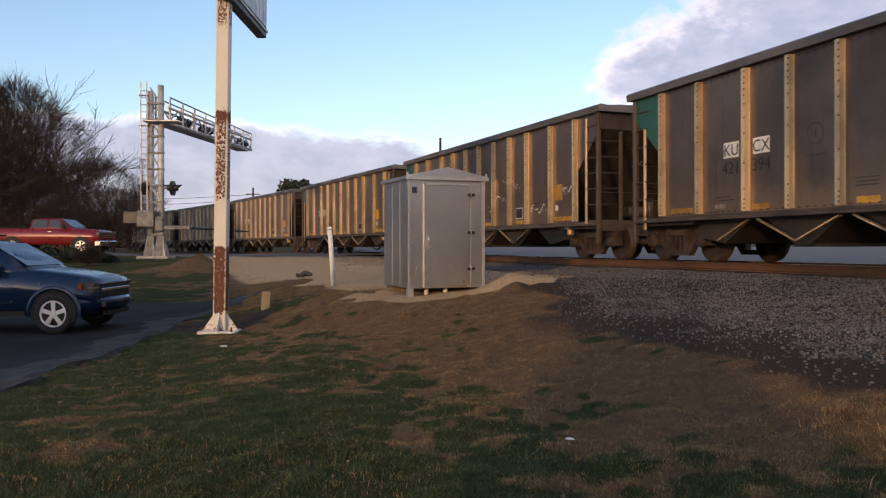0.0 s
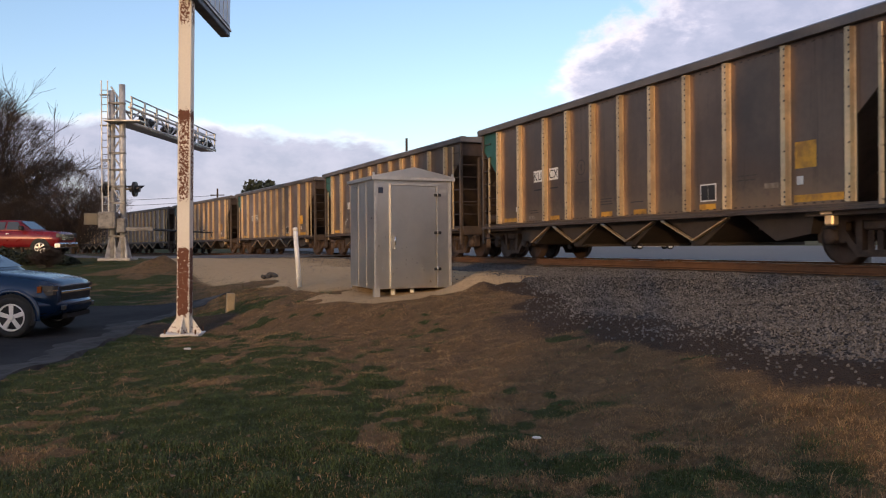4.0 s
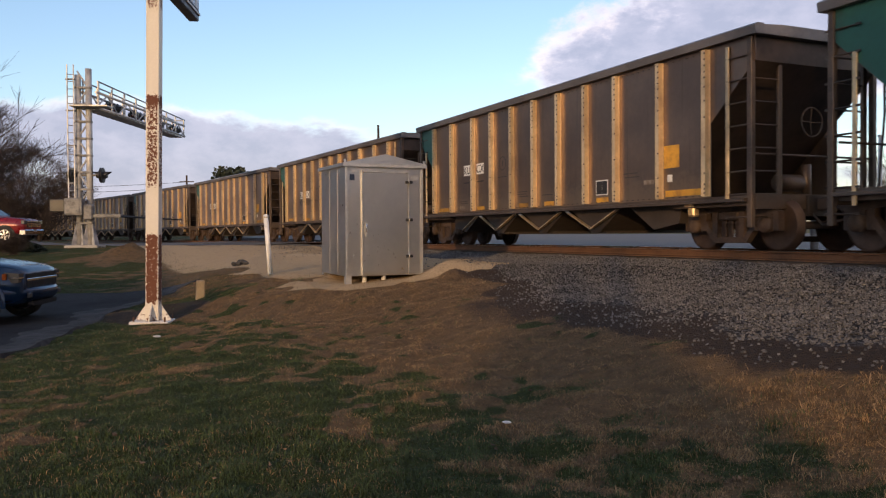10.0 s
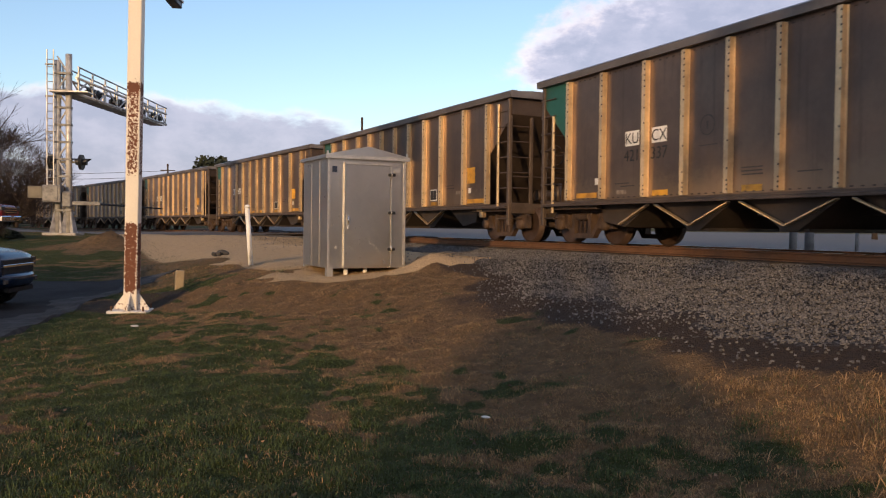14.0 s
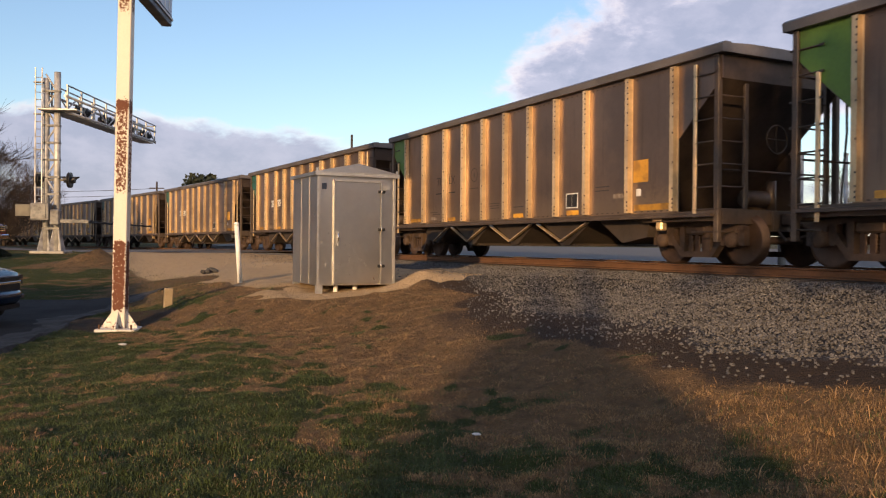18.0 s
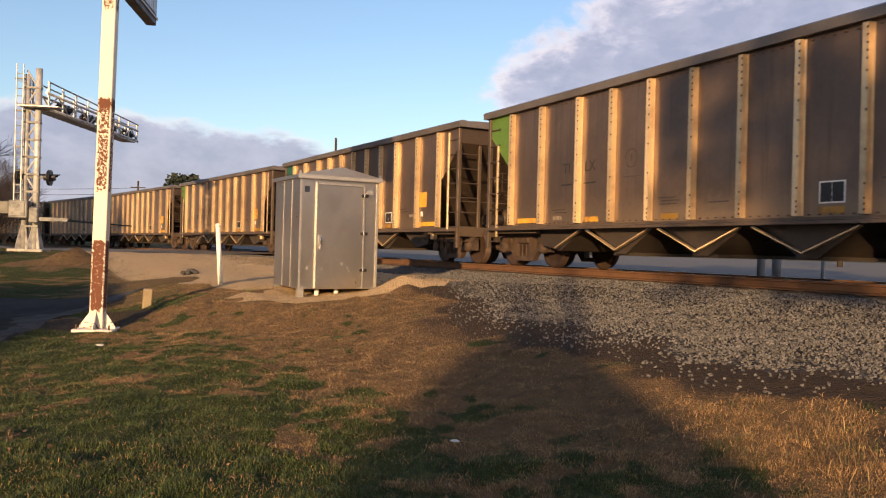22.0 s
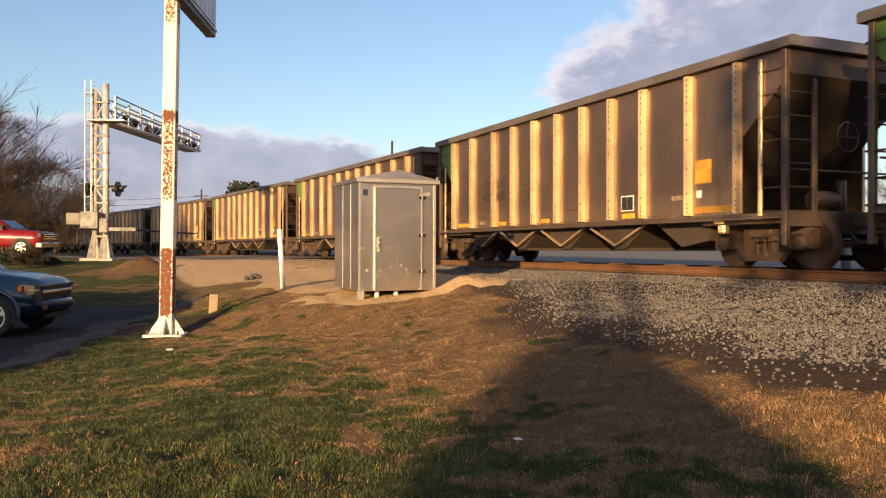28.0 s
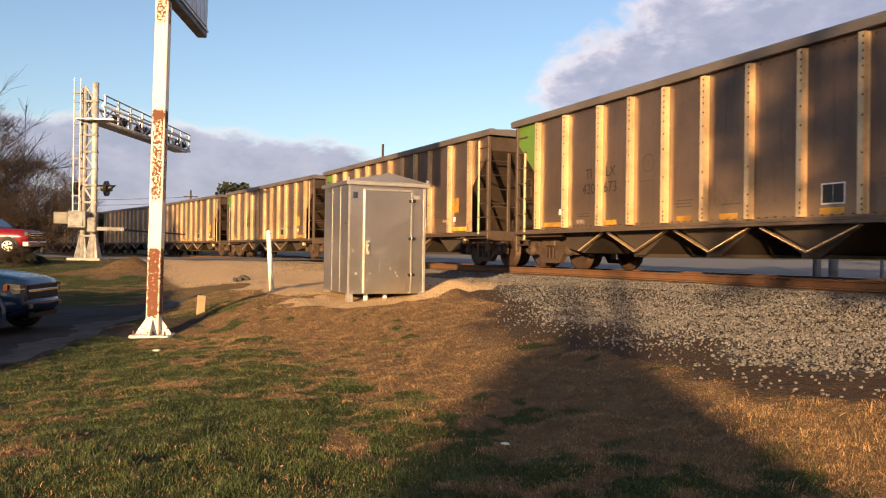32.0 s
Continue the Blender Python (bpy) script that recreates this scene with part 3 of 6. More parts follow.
def ground_top(x, y):
    """The ground with its small unevenness; under the paved lot it drops a little."""
    z = ground_z(x, y) + (value_noise(x, y, 1.7, 21) - 0.5) * 0.05 + (value_noise(x, y, 4.5, 22) - 0.5) * 0.025
    rough = np.clip(1.0 - stoniness(x, y) * 1.6, 0, 1) * (1 - sandiness(x, y))
    z = z + rough * ((value_noise(x, y, 2.9, 23) - 0.5) * 0.05 + (value_noise(x, y, 5.4, 24) - 0.5) * 0.045)
    z = z + sand_heap(x, y) - 0.10 * (1 - step(np.hypot((np.asarray(x) + 0.1) / 1.5, (np.asarray(y) - 16.75) / 1.5), 0.7, 1.0))
    return np.where(inside_lot(x, y), ground_z(x, y) - 0.06, z)


def sand_heap(x, y):
    d = np.hypot((np.asarray(x) - 1.35) / 1.25, (np.asarray(y) - 16.2) / 0.8)
    e = np.hypot((np.asarray(x) + 9.0) / 1.15, (np.asarray(y) - 29.4) / 1.2)
    f = np.hypot((np.asarray(x) + 4.45) / 0.75, (np.asarray(y) - 16.9) / 0.7)
    return 0.16 * np.clip(1 - f, 0, 1) + 0.30 * np.clip(1 - d, 0, 1) ** 1.1 + 0.55 * np.clip(1 - e, 0, 1) ** 1.1 * (0.7 + 0.6 * value_noise(x, y, 2.6, 51))


def axis(stops):
    out = []
    for (a, st), (b, _) in zip(stops, stops[1:]):
        out += list(np.arange(a, b - 1e-6, st))
    return np.array(out + [stops[-1][0]])


GX = axis([(-2400, 600), (-600, 100), (-100, 10), (-40, 2), (-14, 0.35), (-6.5, 0.09), (6.5, 0.25), (9, 0.5), (14, 2), (40, 10), (100, 100), (600, 600), (2400, 1)])
GY = axis([(-2400, 600), (-600, 100), (-100, 10), (-20, 2), (2, 0.09), (17, 0.18), (26, 0.5), (60, 2), (120, 10), (240, 100), (600, 600), (2400, 1)])
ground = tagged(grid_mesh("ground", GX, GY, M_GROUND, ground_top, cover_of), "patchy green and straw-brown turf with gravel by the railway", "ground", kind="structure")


def make_lot():
    """The paved lot beside the lawn, with a ragged edge."""
    bm = bmesh.new()
    ys = np.arange(LOT_Y0, LOT_Y1 + 0.01, 0.18)
    fr = np.array([0, 0.02, 0.05, 0.1, 0.18, 0.3, 0.5, 0.75, 1.0])
    rows = []
    for y in ys:
        e = float(lot_edge(y)) + 0.05 * math.sin(y * 7.3) + 0.03 * math.sin(y * 17.0)
        rows.append([bm.verts.new((e - 36 * q, y, gz(e - 36 * q, y) + (0.012 if q > 0 else 0.0))) for q in fr])
    for a, b in zip(rows, rows[1:]):
        for k in range(len(fr) - 1):
            bm.faces.new((a[k + 1], a[k], b[k], b[k + 1])).smooth = True
    ob = part("pavement", bm, M_ASPHALT)
    bm = bmesh.new()
    low = [[bm.verts.new(v) for v in ((float(lot_edge(y)) + o, y, gz(float(lot_edge(y)) + o, y) + h)
            for o, h in ((-0.52 - 0.14 * math.sin(y * 1.9) - 0.07 * math.sin(y * 7.7), 0.010), (-0.47 - 0.14 * math.sin(y * 1.9) - 0.07 * math.sin(y * 7.7), 0.024), (-0.30 + 0.06 * math.sin(y * 4.4), 0.026 + 0.012 * math.sin(y * 6.1)), (-0.05, 0.035 + 0.02 * math.sin(y * 5)), (0.07 + 0.03 * math.sin(y * 3.3), 0.03 + 0.02 * math.sin(y * 4)), (0.11, -0.05)))] for y in ys]
    for a, b in zip(low, low[1:]):
        for k in range(5):
            bm.faces.new((a[k], a[k + 1], b[k + 1], b[k]))
    kerb = part("kerb", bm, M_OLDEDGE)
    tagged(kerb, "broken raised asphalt edge of the parking lot", "kerb", kind="structure")
    return tagged(ob, "dark asphalt parking lot with a ragged edge", "pavement", kind="structure")


make_lot()


def make_road():
    """The road over the crossing, and the pale street beyond the track."""
    bm = bmesh.new()
    xs = np.concatenate([np.arange(-160, -30, 10), np.arange(-30, 60, 1.0), np.arange(60, 161, 20)])
    rows = []
    for x in xs:
        row = []
        for y in np.arange(38.0, 52.1, 1.0):
            u, s = track_uv(x, y)
            z = gz(x, y) + 0.02
            near = float(step(-abs(u), -4.0, -1.5))
            z = max(z, 0.62) * (1 - near) + float(rail_z(s) - 0.015) * near
            row.append(bm.verts.new((x, y, z)))
        rows.append(row)
    for a, b in zip(rows, rows[1:]):
        for k in range(len(a) - 1):
            bm.faces.new((a[k], a[k + 1], b[k + 1], b[k])).smooth = True
    tagged(part("road", bm, M_ROAD), "pale worn asphalt road over the railway crossing", "road", kind="structure")
    bm = bmesh.new()
    xs = np.arange(-14, 160, 2.0)
    deep = np.concatenate([np.arange(4, 40, 1.5), np.arange(40, 105, 6.0)])
    rows = [[bm.verts.new((x, y, 0.76)) for y in deep] for x in xs]
    ok = lambda v: track_uv(v.co.x, v.co.y)[0] < -5.0
    for a, b in zip(rows, rows[1:]):
        for k in range(len(a) - 1):
            q = (a[k], a[k + 1], b[k + 1], b[k])
            if all(ok(v) for v in q):
                bm.faces.new(q)
    for v in [v for v in bm.verts if not v.link_faces]:
        bm.verts.remove(v)
    tagged(part("street", bm, M_ROAD), "pale grey paved street behind the railway track", "road", kind="structure")


make_road()


# ---- rails and ties ----
def make_track():
    prof = [(-0.07, -0.17), (0.07, -0.17), (0.07, -0.155), (0.012, -0.13), (0.012, -0.045), (0.035, -0.035), (0.035, -0.004), (0.03, 0.0), (-0.03, 0.0), (-0.035, -0.004), (-0.035, -0.035), (-0.012, -0.045), (-0.012, -0.13), (-0.07, -0.155)]
    ss = np.concatenate([np.arange(-120, -20, 10), np.arange(-20, 170, 1.5), np.arange(170, 420, 10)])
    for side in (1, -1):
        bm = bmesh.new()
        rings = []
        for s in ss:
            ring = []
            for o, h in prof:
                x, y, a = on_track(s, side * 0.7525 + o)
                ring.append(bm.verts.new((x, y, float(rail_z(s)) + h)))
            rings.append(ring)
        n = len(prof)
        for a, b in zip(rings, rings[1:]):
            for k in range(n):
                f = bm.faces.new((a[k], a[(k + 1) % n], b[(k + 1) % n], b[k]))
                f.material_index = 1 if k in (6, 7, 8) else 0
        ob = part("rail", bm, M_RAIL)
        ob.data.materials.append(M_RAILTOP)
        tagged(ob, "rusty steel rail with a worn bright head", "rail", "rails of the track", "structure")
    bed = tagged(new("track_bed"), "creosoted wooden ties under the rails", "railway ties", kind="structure")
    bm = bmesh.new()
    box(bm, -1.28, -0.115, -0.19, 1.28, 0.115, 0.0, 0.012)
    me = mesh_of("tie", bm, M_TIE)
    s = -14.0
    while s < 125:
        x, y, a = on_track(s)
        t = part("tie", me, M_TIE, bed, "", pose(x, y, float(rail_z(s)) - 0.175, 0, 0, math.degrees(a) + random.uniform(-0.6, 0.6)))
        s += 0.52


make_track()


# ---- hopper cars ----
CAR_L, BODY = 16.03, 7.35
RIBS = (6.07, 4.78, 3.37, 2.24, 1.12, 0.0, -1.12, -2.24, -3.37, -4.78, -6.07)
POCKETS = (2.24, 0.0, -2.24)
SIDE_Y, TOP, SILL = 1.52, 3.87, 0.97


def side_outline():
    return [(-6.15, SILL), (6.15, SILL), (6.15, 2.32), (7.22, 3.30), (7.22, TOP - 0.05), (-7.22, TOP - 0.05), (-7.22, 3.30), (-6.15, 2.32)]


def car_meshes():
    """The meshes that all cars share."""
    d = {}
    for nm, s in (("near_side_sheet", 1), ("far_side_sheet", -1)):
        bm = bmesh.new()
        extrude(bm, side_outline(), "y", s * SIDE_Y, s * (SIDE_Y - 0.025))
        d[nm] = mesh_of("side_sheet", bm, M_PANEL)
    # a hat-shaped rib
    bm = bmesh.new()
    extrude(bm, [(-0.082, SIDE_Y - 0.004), (-0.082, SIDE_Y + 0.008), (-0.062, SIDE_Y + 0.012), (-0.050, SIDE_Y + 0.10), (0.042, SIDE_Y + 0.11), (0.060, SIDE_Y + 0.012), (0.082, SIDE_Y + 0.008), (0.082, SIDE_Y - 0.004)], "z", SILL + 0.03, TOP - 0.19)
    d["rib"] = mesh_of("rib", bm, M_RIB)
    bm = bmesh.new()
    for z in (1.06, 1.14, 1.22, 1.42, 1.9, 2.45, 2.75, 3.0, 3.17, 3.28, 3.39, 3.50, 3.61):
        box(bm, -0.048, SIDE_Y + 0.094, z - 0.016, -0.024, SIDE_Y + 0.110, z + 0.016)
    d["bolt_strip"] = mesh_of("bolt_strip", bm, M_BLACK_MARK)
    bm = bmesh.new()
    for a, b in zip(RIBS, RIBS[1:]):
        n = int((a - b) / 0.17)
        for k in range(1, n):
            x = a + (b - a) * k / n
            for z in (TOP - 0.235, SILL + 0.045):
                box(bm, x - 0.024, SIDE_Y - 0.001, z - 0.012, x + 0.024, SIDE_Y + 0.011, z + 0.012)
    d["seam_strip"] = mesh_of("seam_strip", bm, M_SLOPE)
    bm = bmesh.new()
    extrude(bm, [(1.40, TOP - 0.16), (1.64, TOP - 0.16), (1.66, TOP - 0.02), (1.60, TOP + 0.02), (1.45, TOP + 0.02)], "x", -BODY, BODY)
    d["top_chord"] = mesh_of("top_chord", bm, M_CHORD)
    bm = bmesh.new()
    extrude(bm, [(-1.45, TOP - 0.16), (-1.45, TOP), (-1.0, TOP + 0.03), (1.0, TOP + 0.03), (1.45, TOP), (1.45, TOP - 0.16)], "x", -0.09, 0.09)
    d["end_chord"] = mesh_of("end_chord", bm, M_CHORD)
    bm = bmesh.new()
    extrude(bm, [(SIDE_Y - 0.02, SILL - 0.10), (SIDE_Y + 0.14, SILL - 0.10), (SIDE_Y + 0.14, SILL - 0.05), (SIDE_Y + 0.02, SILL - 0.035), (SIDE_Y + 0.02, SILL + 0.01), (SIDE_Y - 0.02, SILL + 0.01)], "x", -7.1, 7.1)
    d["side_sill"] = mesh_of("side_sill", bm, M_ENDSTEEL)
    # end slope sheet from the top end down under the load
    bm = bmesh.new()
    extrude(bm, [(7.20, TOP - 0.12), (7.20, 3.29), (6.13, 2.31), (4.75, 0.98), (4.70, 1.02), (6.08, 2.37), (7.15, 3.33), (7.15, TOP - 0.12)], "y", -SIDE_Y + 0.03, SIDE_Y - 0.03)
    d["slope_sheet"] = mesh_of("slope_sheet", bm, M_SLOPE)
    bm = bmesh.new()
    extrude(bm, [(7.215, 3.31), (6.18, 2.36), (6.18, TOP - 0.16), (7.215, TOP - 0.16)], "y", SIDE_Y, SIDE_Y + 0.006)
    d["end_panel"] = bm
    # corner posts, ladders and end frame
    bm = bmesh.new()
    box(bm, -0.055, -0.05, 0.42, 0.055, 0.05, TOP - 0.10, 0.01)
    for k in range(11):
        box(bm, -0.02, 0.048, 0.95 + 0.25 * k, 0.02, 0.06, 0.98 + 0.25 * k)
    d["corner_post"] = mesh_of("corner_post", bm, M_ENDSTEEL)
    for nm, z0, z1 in (("rear_ladder_rail", 0.86, 3.62), ("front_ladder_rail", 0.72, 3.0)):
        bm = bmesh.new()
        box(bm, -0.038, -0.02, z0, 0.038, 0.02, z1, 0.006)
        d[nm] = mesh_of("ladder_rail", bm, M_RIB)
    bm = bmesh.new()
    box(bm, -0.03, -0.045, 0.80, 0.03, 0.045, TOP - 0.2, 0.006)
    d["end_post"] = mesh_of("end_post", bm, M_ENDSTEEL)
    bm = bmesh.new()
    for k in range(8):
        z = 0.60 + 0.40 * k
        tube(bm, (-0.27, 0, z), (0.27, 0, z), 0.016, n=5)
        for x in (-0.27, 0.27):
            box(bm, x - 0.045, 0.012, z - 0.018, x + 0.045, 0.03, z + 0.018)
    d["side_ladder"] = mesh_of("side_ladder", bm, M_SLOPE)
    bm = bmesh.new()
    for k in range(8):
        tube(bm, (0, -0.62, 0.60 + 0.40 * k), (0, 0.0, 0.60 + 0.40 * k), 0.016, n=5)
    d["end_ladder"] = mesh_of("end_ladder", bm, M_SLOPE)
    bm = bmesh.new()
    box(bm, 5.1, -1.47, 0.80, 7.22, 1.47, 0.95)
    box(bm, 7.10, -1.5, 0.74, 7.24, 1.5, 1.0)
    d["end_frame"] = mesh_of("end_frame", bm, M_ENDSTEEL)
    bm = bmesh.new()
    tube(bm, (7.15, 0.55, 1.0), (7.15, 0.42, 2.2), 0.02, n=6)
    tube(bm, (7.15, 0.42, 2.2), (7.10, 0.50, 3.1), 0.02, n=6)
    tube(bm, (7.18, -0.2, 0.75), (7.5, -0.22, 0.45), 0.022, n=6)
    tube(bm, (7.5, -0.22, 0.45), (7.95, -0.2, 0.55), 0.022, n=6)
    tube(bm, (7.10, -1.45, 1.7), (7.10, 1.45, 1.7), 0.02, n=6)
    d["brake_pipe"] = mesh_of("brake_pipe", bm, M_SLOPE)
    bm = bmesh.new()
    box(bm, -0.09, 1.30, 0.64, 0.09, 1.46, 0.83, 0.03)
    box(bm, -0.12, 1.28, 0.82, 0.12, 1.50, 0.87)
    d["jack_pad"] = mesh_of("jack_pad", bm, M_RIB)
    bm = bmesh.new()
    box(bm, -7.3, -0.33, 0.62, 7.3, 0.33, 0.98)
    d["centre_sill"] = mesh_of("centre_sill", bm, M_HOPPER)
    # one hopper pocket: sloping plates to a narrow mouth, with a bright flange
    bm = bmesh.new()
    extrude(bm, [(-1.05, 0.93), (1.05, 0.93), (0.16, 0.36), (-0.16, 0.36)], "y", -1.28, 1.28)
    box(bm, -0.30, -1.2, 0.33, 0.30, 1.2, 0.39)
    d["hopper"] = mesh_of("hopper", bm, M_HOPPER)
    # the pocket under each slope sheet: one sloping plate and a closed box behind it
    bm = bmesh.new()
    extrude(bm, [(3.42, 0.93), (5.15, 0.93), (5.05, 0.52), (4.30, 0.40)], "y", -1.30, 1.30)
    d["end_hopper"] = mesh_of("end_hopper", bm, M_HOPPER)
    bm = bmesh.new()
    extrude(bm, [(3.46, 0.86), (4.36, 0.47), (4.36, 0.44), (3.46, 0.83)], "y", 1.36, 1.44)
    d["end_flange"] = mesh_of("end_flange", bm, M_RIB)
    bm = bmesh.new()
    extrude(bm, [(-0.98, 0.86), (0.0, 0.45), (0.98, 0.86), (0.98, 0.835), (0.0, 0.425), (-0.98, 0.835)], "y", 1.36, 1.45)
    d["hopper_flange"] = mesh_of("hopper_flange", bm, M_RIB)
    bm = bmesh.new()
    extrude(bm, [(-0.95, 0.90), (0.95, 0.90), (0.0, 0.47)], "y", 1.30, 1.36)
    d["hopper_gusset"] = mesh_of("hopper_gusset", bm, M_HOPPER)
    # running gear
    bm = bmesh.new()
    lathe(bm, [(0.10, -0.09), (0.36, -0.05), (0.40, -0.07), (0.455, -0.07), (0.457, 0.045), (0.49, 0.055), (0.49, 0.075), (0.40, 0.075), (0.36, 0.03), (0.13, 0.06), (0.13, 0.09), (0.10, 0.09)], "y", 26)
    d["wheel"] = mesh_of("wheel", bm, M_WHEEL)
    bm = bmesh.new()
    lathe(bm, [(0.09, -1.12), (0.075, -0.7), (0.075, 0.7), (0.09, 1.12)], "y", 10)
    d["axle"] = mesh_of("axle", bm, M_TRUCK)
    # cast side frame: jaws over the axle boxes, a top and a bottom member, two windows and the spring opening
    bm = bmesh.new()
    y0, y1 = 0.95, 1.09
    extrude(bm, [(-1.16, 0.58), (-1.16, 0.70), (-0.72, 0.80), (-0.45, 0.86), (0.45, 0.86), (0.72, 0.80), (1.16, 0.70), (1.16, 0.58), (0.70, 0.68), (0.40, 0.72), (-0.40, 0.72), (-0.70, 0.68)], "y", y0, y1)
    extrude(bm, [(-0.62, 0.40), (-0.40, 0.14), (0.40, 0.14), (0.62, 0.40), (0.52, 0.44), (0.34, 0.25), (-0.34, 0.25), (-0.52, 0.44)], "y", y0, y1)
    for k in (-1, 1):
        extrude(bm, [(k * 0.62, 0.40), (k * 0.52, 0.44), (k * 0.70, 0.69), (k * 0.84, 0.68)], "y", y0, y1)
        extrude(bm, [(k * 0.27, 0.24), (k * 0.38, 0.24), (k * 0.40, 0.73), (k * 0.27, 0.73)], "y", y0, y1 + 0.03)
        extrude(bm, [(k * 1.16, 0.70), (k * 1.16, 0.36), (k * 1.04, 0.36), (k * 1.03, 0.60)], "y", y0, y1)
        extrude(bm, [(k * 0.60, 0.70), (k * 0.62, 0.36), (k * 0.74, 0.36), (k * 0.76, 0.66)], "y", y0, y1)
    bmesh.ops.recalc_face_normals(bm, faces=bm.faces)
    for x in (-0.89, 0.89):
        lathe(bm, [(0.14, 1.02), (0.15, 1.06), (0.15, 1.15), (0.11, 1.18), (0.04, 1.20)], "y", 14, (x, 0, 0.47))
        box(bm, x - 0.15, 0.97, 0.58, x + 0.15, 1.13, 0.66)
    d["side_frame"] = mesh_of("side_frame", bm, M_TRUCK)
    bm = bmesh.new()
    for x in (-0.17, 0.0, 0.17):
        for k in range(5):
            lathe(bm, [(0.055, 1.02), (0.075, 1.035), (0.055, 1.06)], "y", 8, (x, 0, 0.285 + 0.055 * k))
    d["spring_nest"] = mesh_of("spring_nest", bm, M_WHEEL)
    bm = bmesh.new()
    box(bm, -0.25, -1.13, 0.56, 0.25, 1.13, 0.72, 0.03)
    d["bolster"] = mesh_of("bolster", bm, M_TRUCK)
    bm = bmesh.new()
    box(bm, 7.2, -0.12, 0.72, 7.95, 0.12, 0.94, 0.03)
    box(bm, 7.8, -0.2, 0.66, 8.11, 0.16, 1.0, 0.04)
    d["coupler"] = mesh_of("coupler", bm, M_TRUCK)
    bm = bmesh.new()
    lathe(bm, [(0.14, -0.3), (0.16, -0.27), (0.16, 0.27), (0.14, 0.3)], "y", 12, (6.55, 0, 1.25))
    tube(bm, (6.6, 0.4, 1.0), (6.6, 0.4, 1.6), 0.09, n=8)
    d["brake_gear"] = mesh_of("brake_gear", bm, M_SLOPE)
    bm = bmesh.new()
    for k in range(16):
        a0, a1 = k * math.tau / 16, (k + 1) * math.tau / 16
        tube(bm, (7.16, -0.1 + 0.26 * math.cos(a0), 2.3 + 0.26 * math.sin(a0)), (7.16, -0.1 + 0.26 * math.cos(a1), 2.3 + 0.26 * math.sin(a1)), 0.016, n=5)
        if k % 4 == 0:
            tube(bm, (7.13, -0.1, 2.3), (7.16, -0.1 + 0.26 * math.cos(a0), 2.3 + 0.26 * math.sin(a0)), 0.013, n=5)
    d["brake_wheel"] = mesh_of("brake_wheel", bm, M_SLOPE)
    for nm, w, h, mat in (("yellow_stripe", 0.45, 0.11, M_YELLOW), ("wide_yellow_stripe", 0.78, 0.11, M_YELLOW), ("long_yellow_stripe", 1.0, 0.12, M_YELLOW), ("yellow_placard", 0.44, 0.44, M_YELLOW), ("white_tag", 0.14, 0.14, M_WHITE_MARK), ("data_panel", 0.44, 0.33, M_WHITE_MARK), ("data_block", 0.19, 0.285, M_BLACK_MARK), ("pale_stencil", 0.32, 0.09, M_PALEMARK), ("data_bar", 0.40, 0.035, M_BLACK_MARK), ("mark_plate", 0.44, 0.30, M_WHITE_MARK), ("stencil_line", 0.46, 0.022, M_FADED)):
        bm = bmesh.new()
        box(bm, -w / 2, SIDE_Y + 0.001, -h / 2, w / 2, SIDE_Y + 0.005, h / 2)
        d[nm] = mesh_of(nm, bm, mat)
    bm = bmesh.new()
    ring = [[bm.verts.new((r * math.cos(k * math.tau / 28), SIDE_Y + 0.004, r * math.sin(k * math.tau / 28))) for k in range(28)] for r in (0.165, 0.19)]
    for k in range(28):
        bm.faces.new((ring[0][k], ring[0][(k + 1) % 28], ring[1][(k + 1) % 28], ring[1][k]))
    box(bm, -0.02, SIDE_Y + 0.001, -0.07, 0.02, SIDE_Y + 0.004, 0.07)
    d["round_emblem"] = mesh_of("round_emblem", bm, M_FADED)
    return d


CAR = car_meshes()
END_PANEL = CAR.pop("end_panel")
END_DARK = mesh_of("end_panel", END_PANEL.copy(), M_GREEN_DARK)
END_LIGHT = mesh_of("end_panel", END_PANEL, M_GREEN_LIGHT)
LETTERS = {}


def lettering(text, size):
    """A mesh of letters, upright on the car's near side, reading from front to rear."""
    if (text, size) not in LETTERS:
        c = bpy.data.curves.new("letters", "FONT")
        c.body, c.size, c.extrude, c.align_x = text, size, 0.001, "CENTER"
        tmp = bpy.data.objects.new("letters", c)
        me = bpy.data.meshes.new_from_object(tmp)
        bpy.data.objects.remove(tmp)
        me.materials.append(M_BLACK_MARK)
        LETTERS[text, size] = me
    return LETTERS[text, size]


def put(car, key, m=None, label="", parent=None):
    return part(key if key not in ("near_side_sheet", "far_side_sheet") else "side_sheet", CAR[key], None, parent or car, label, m)


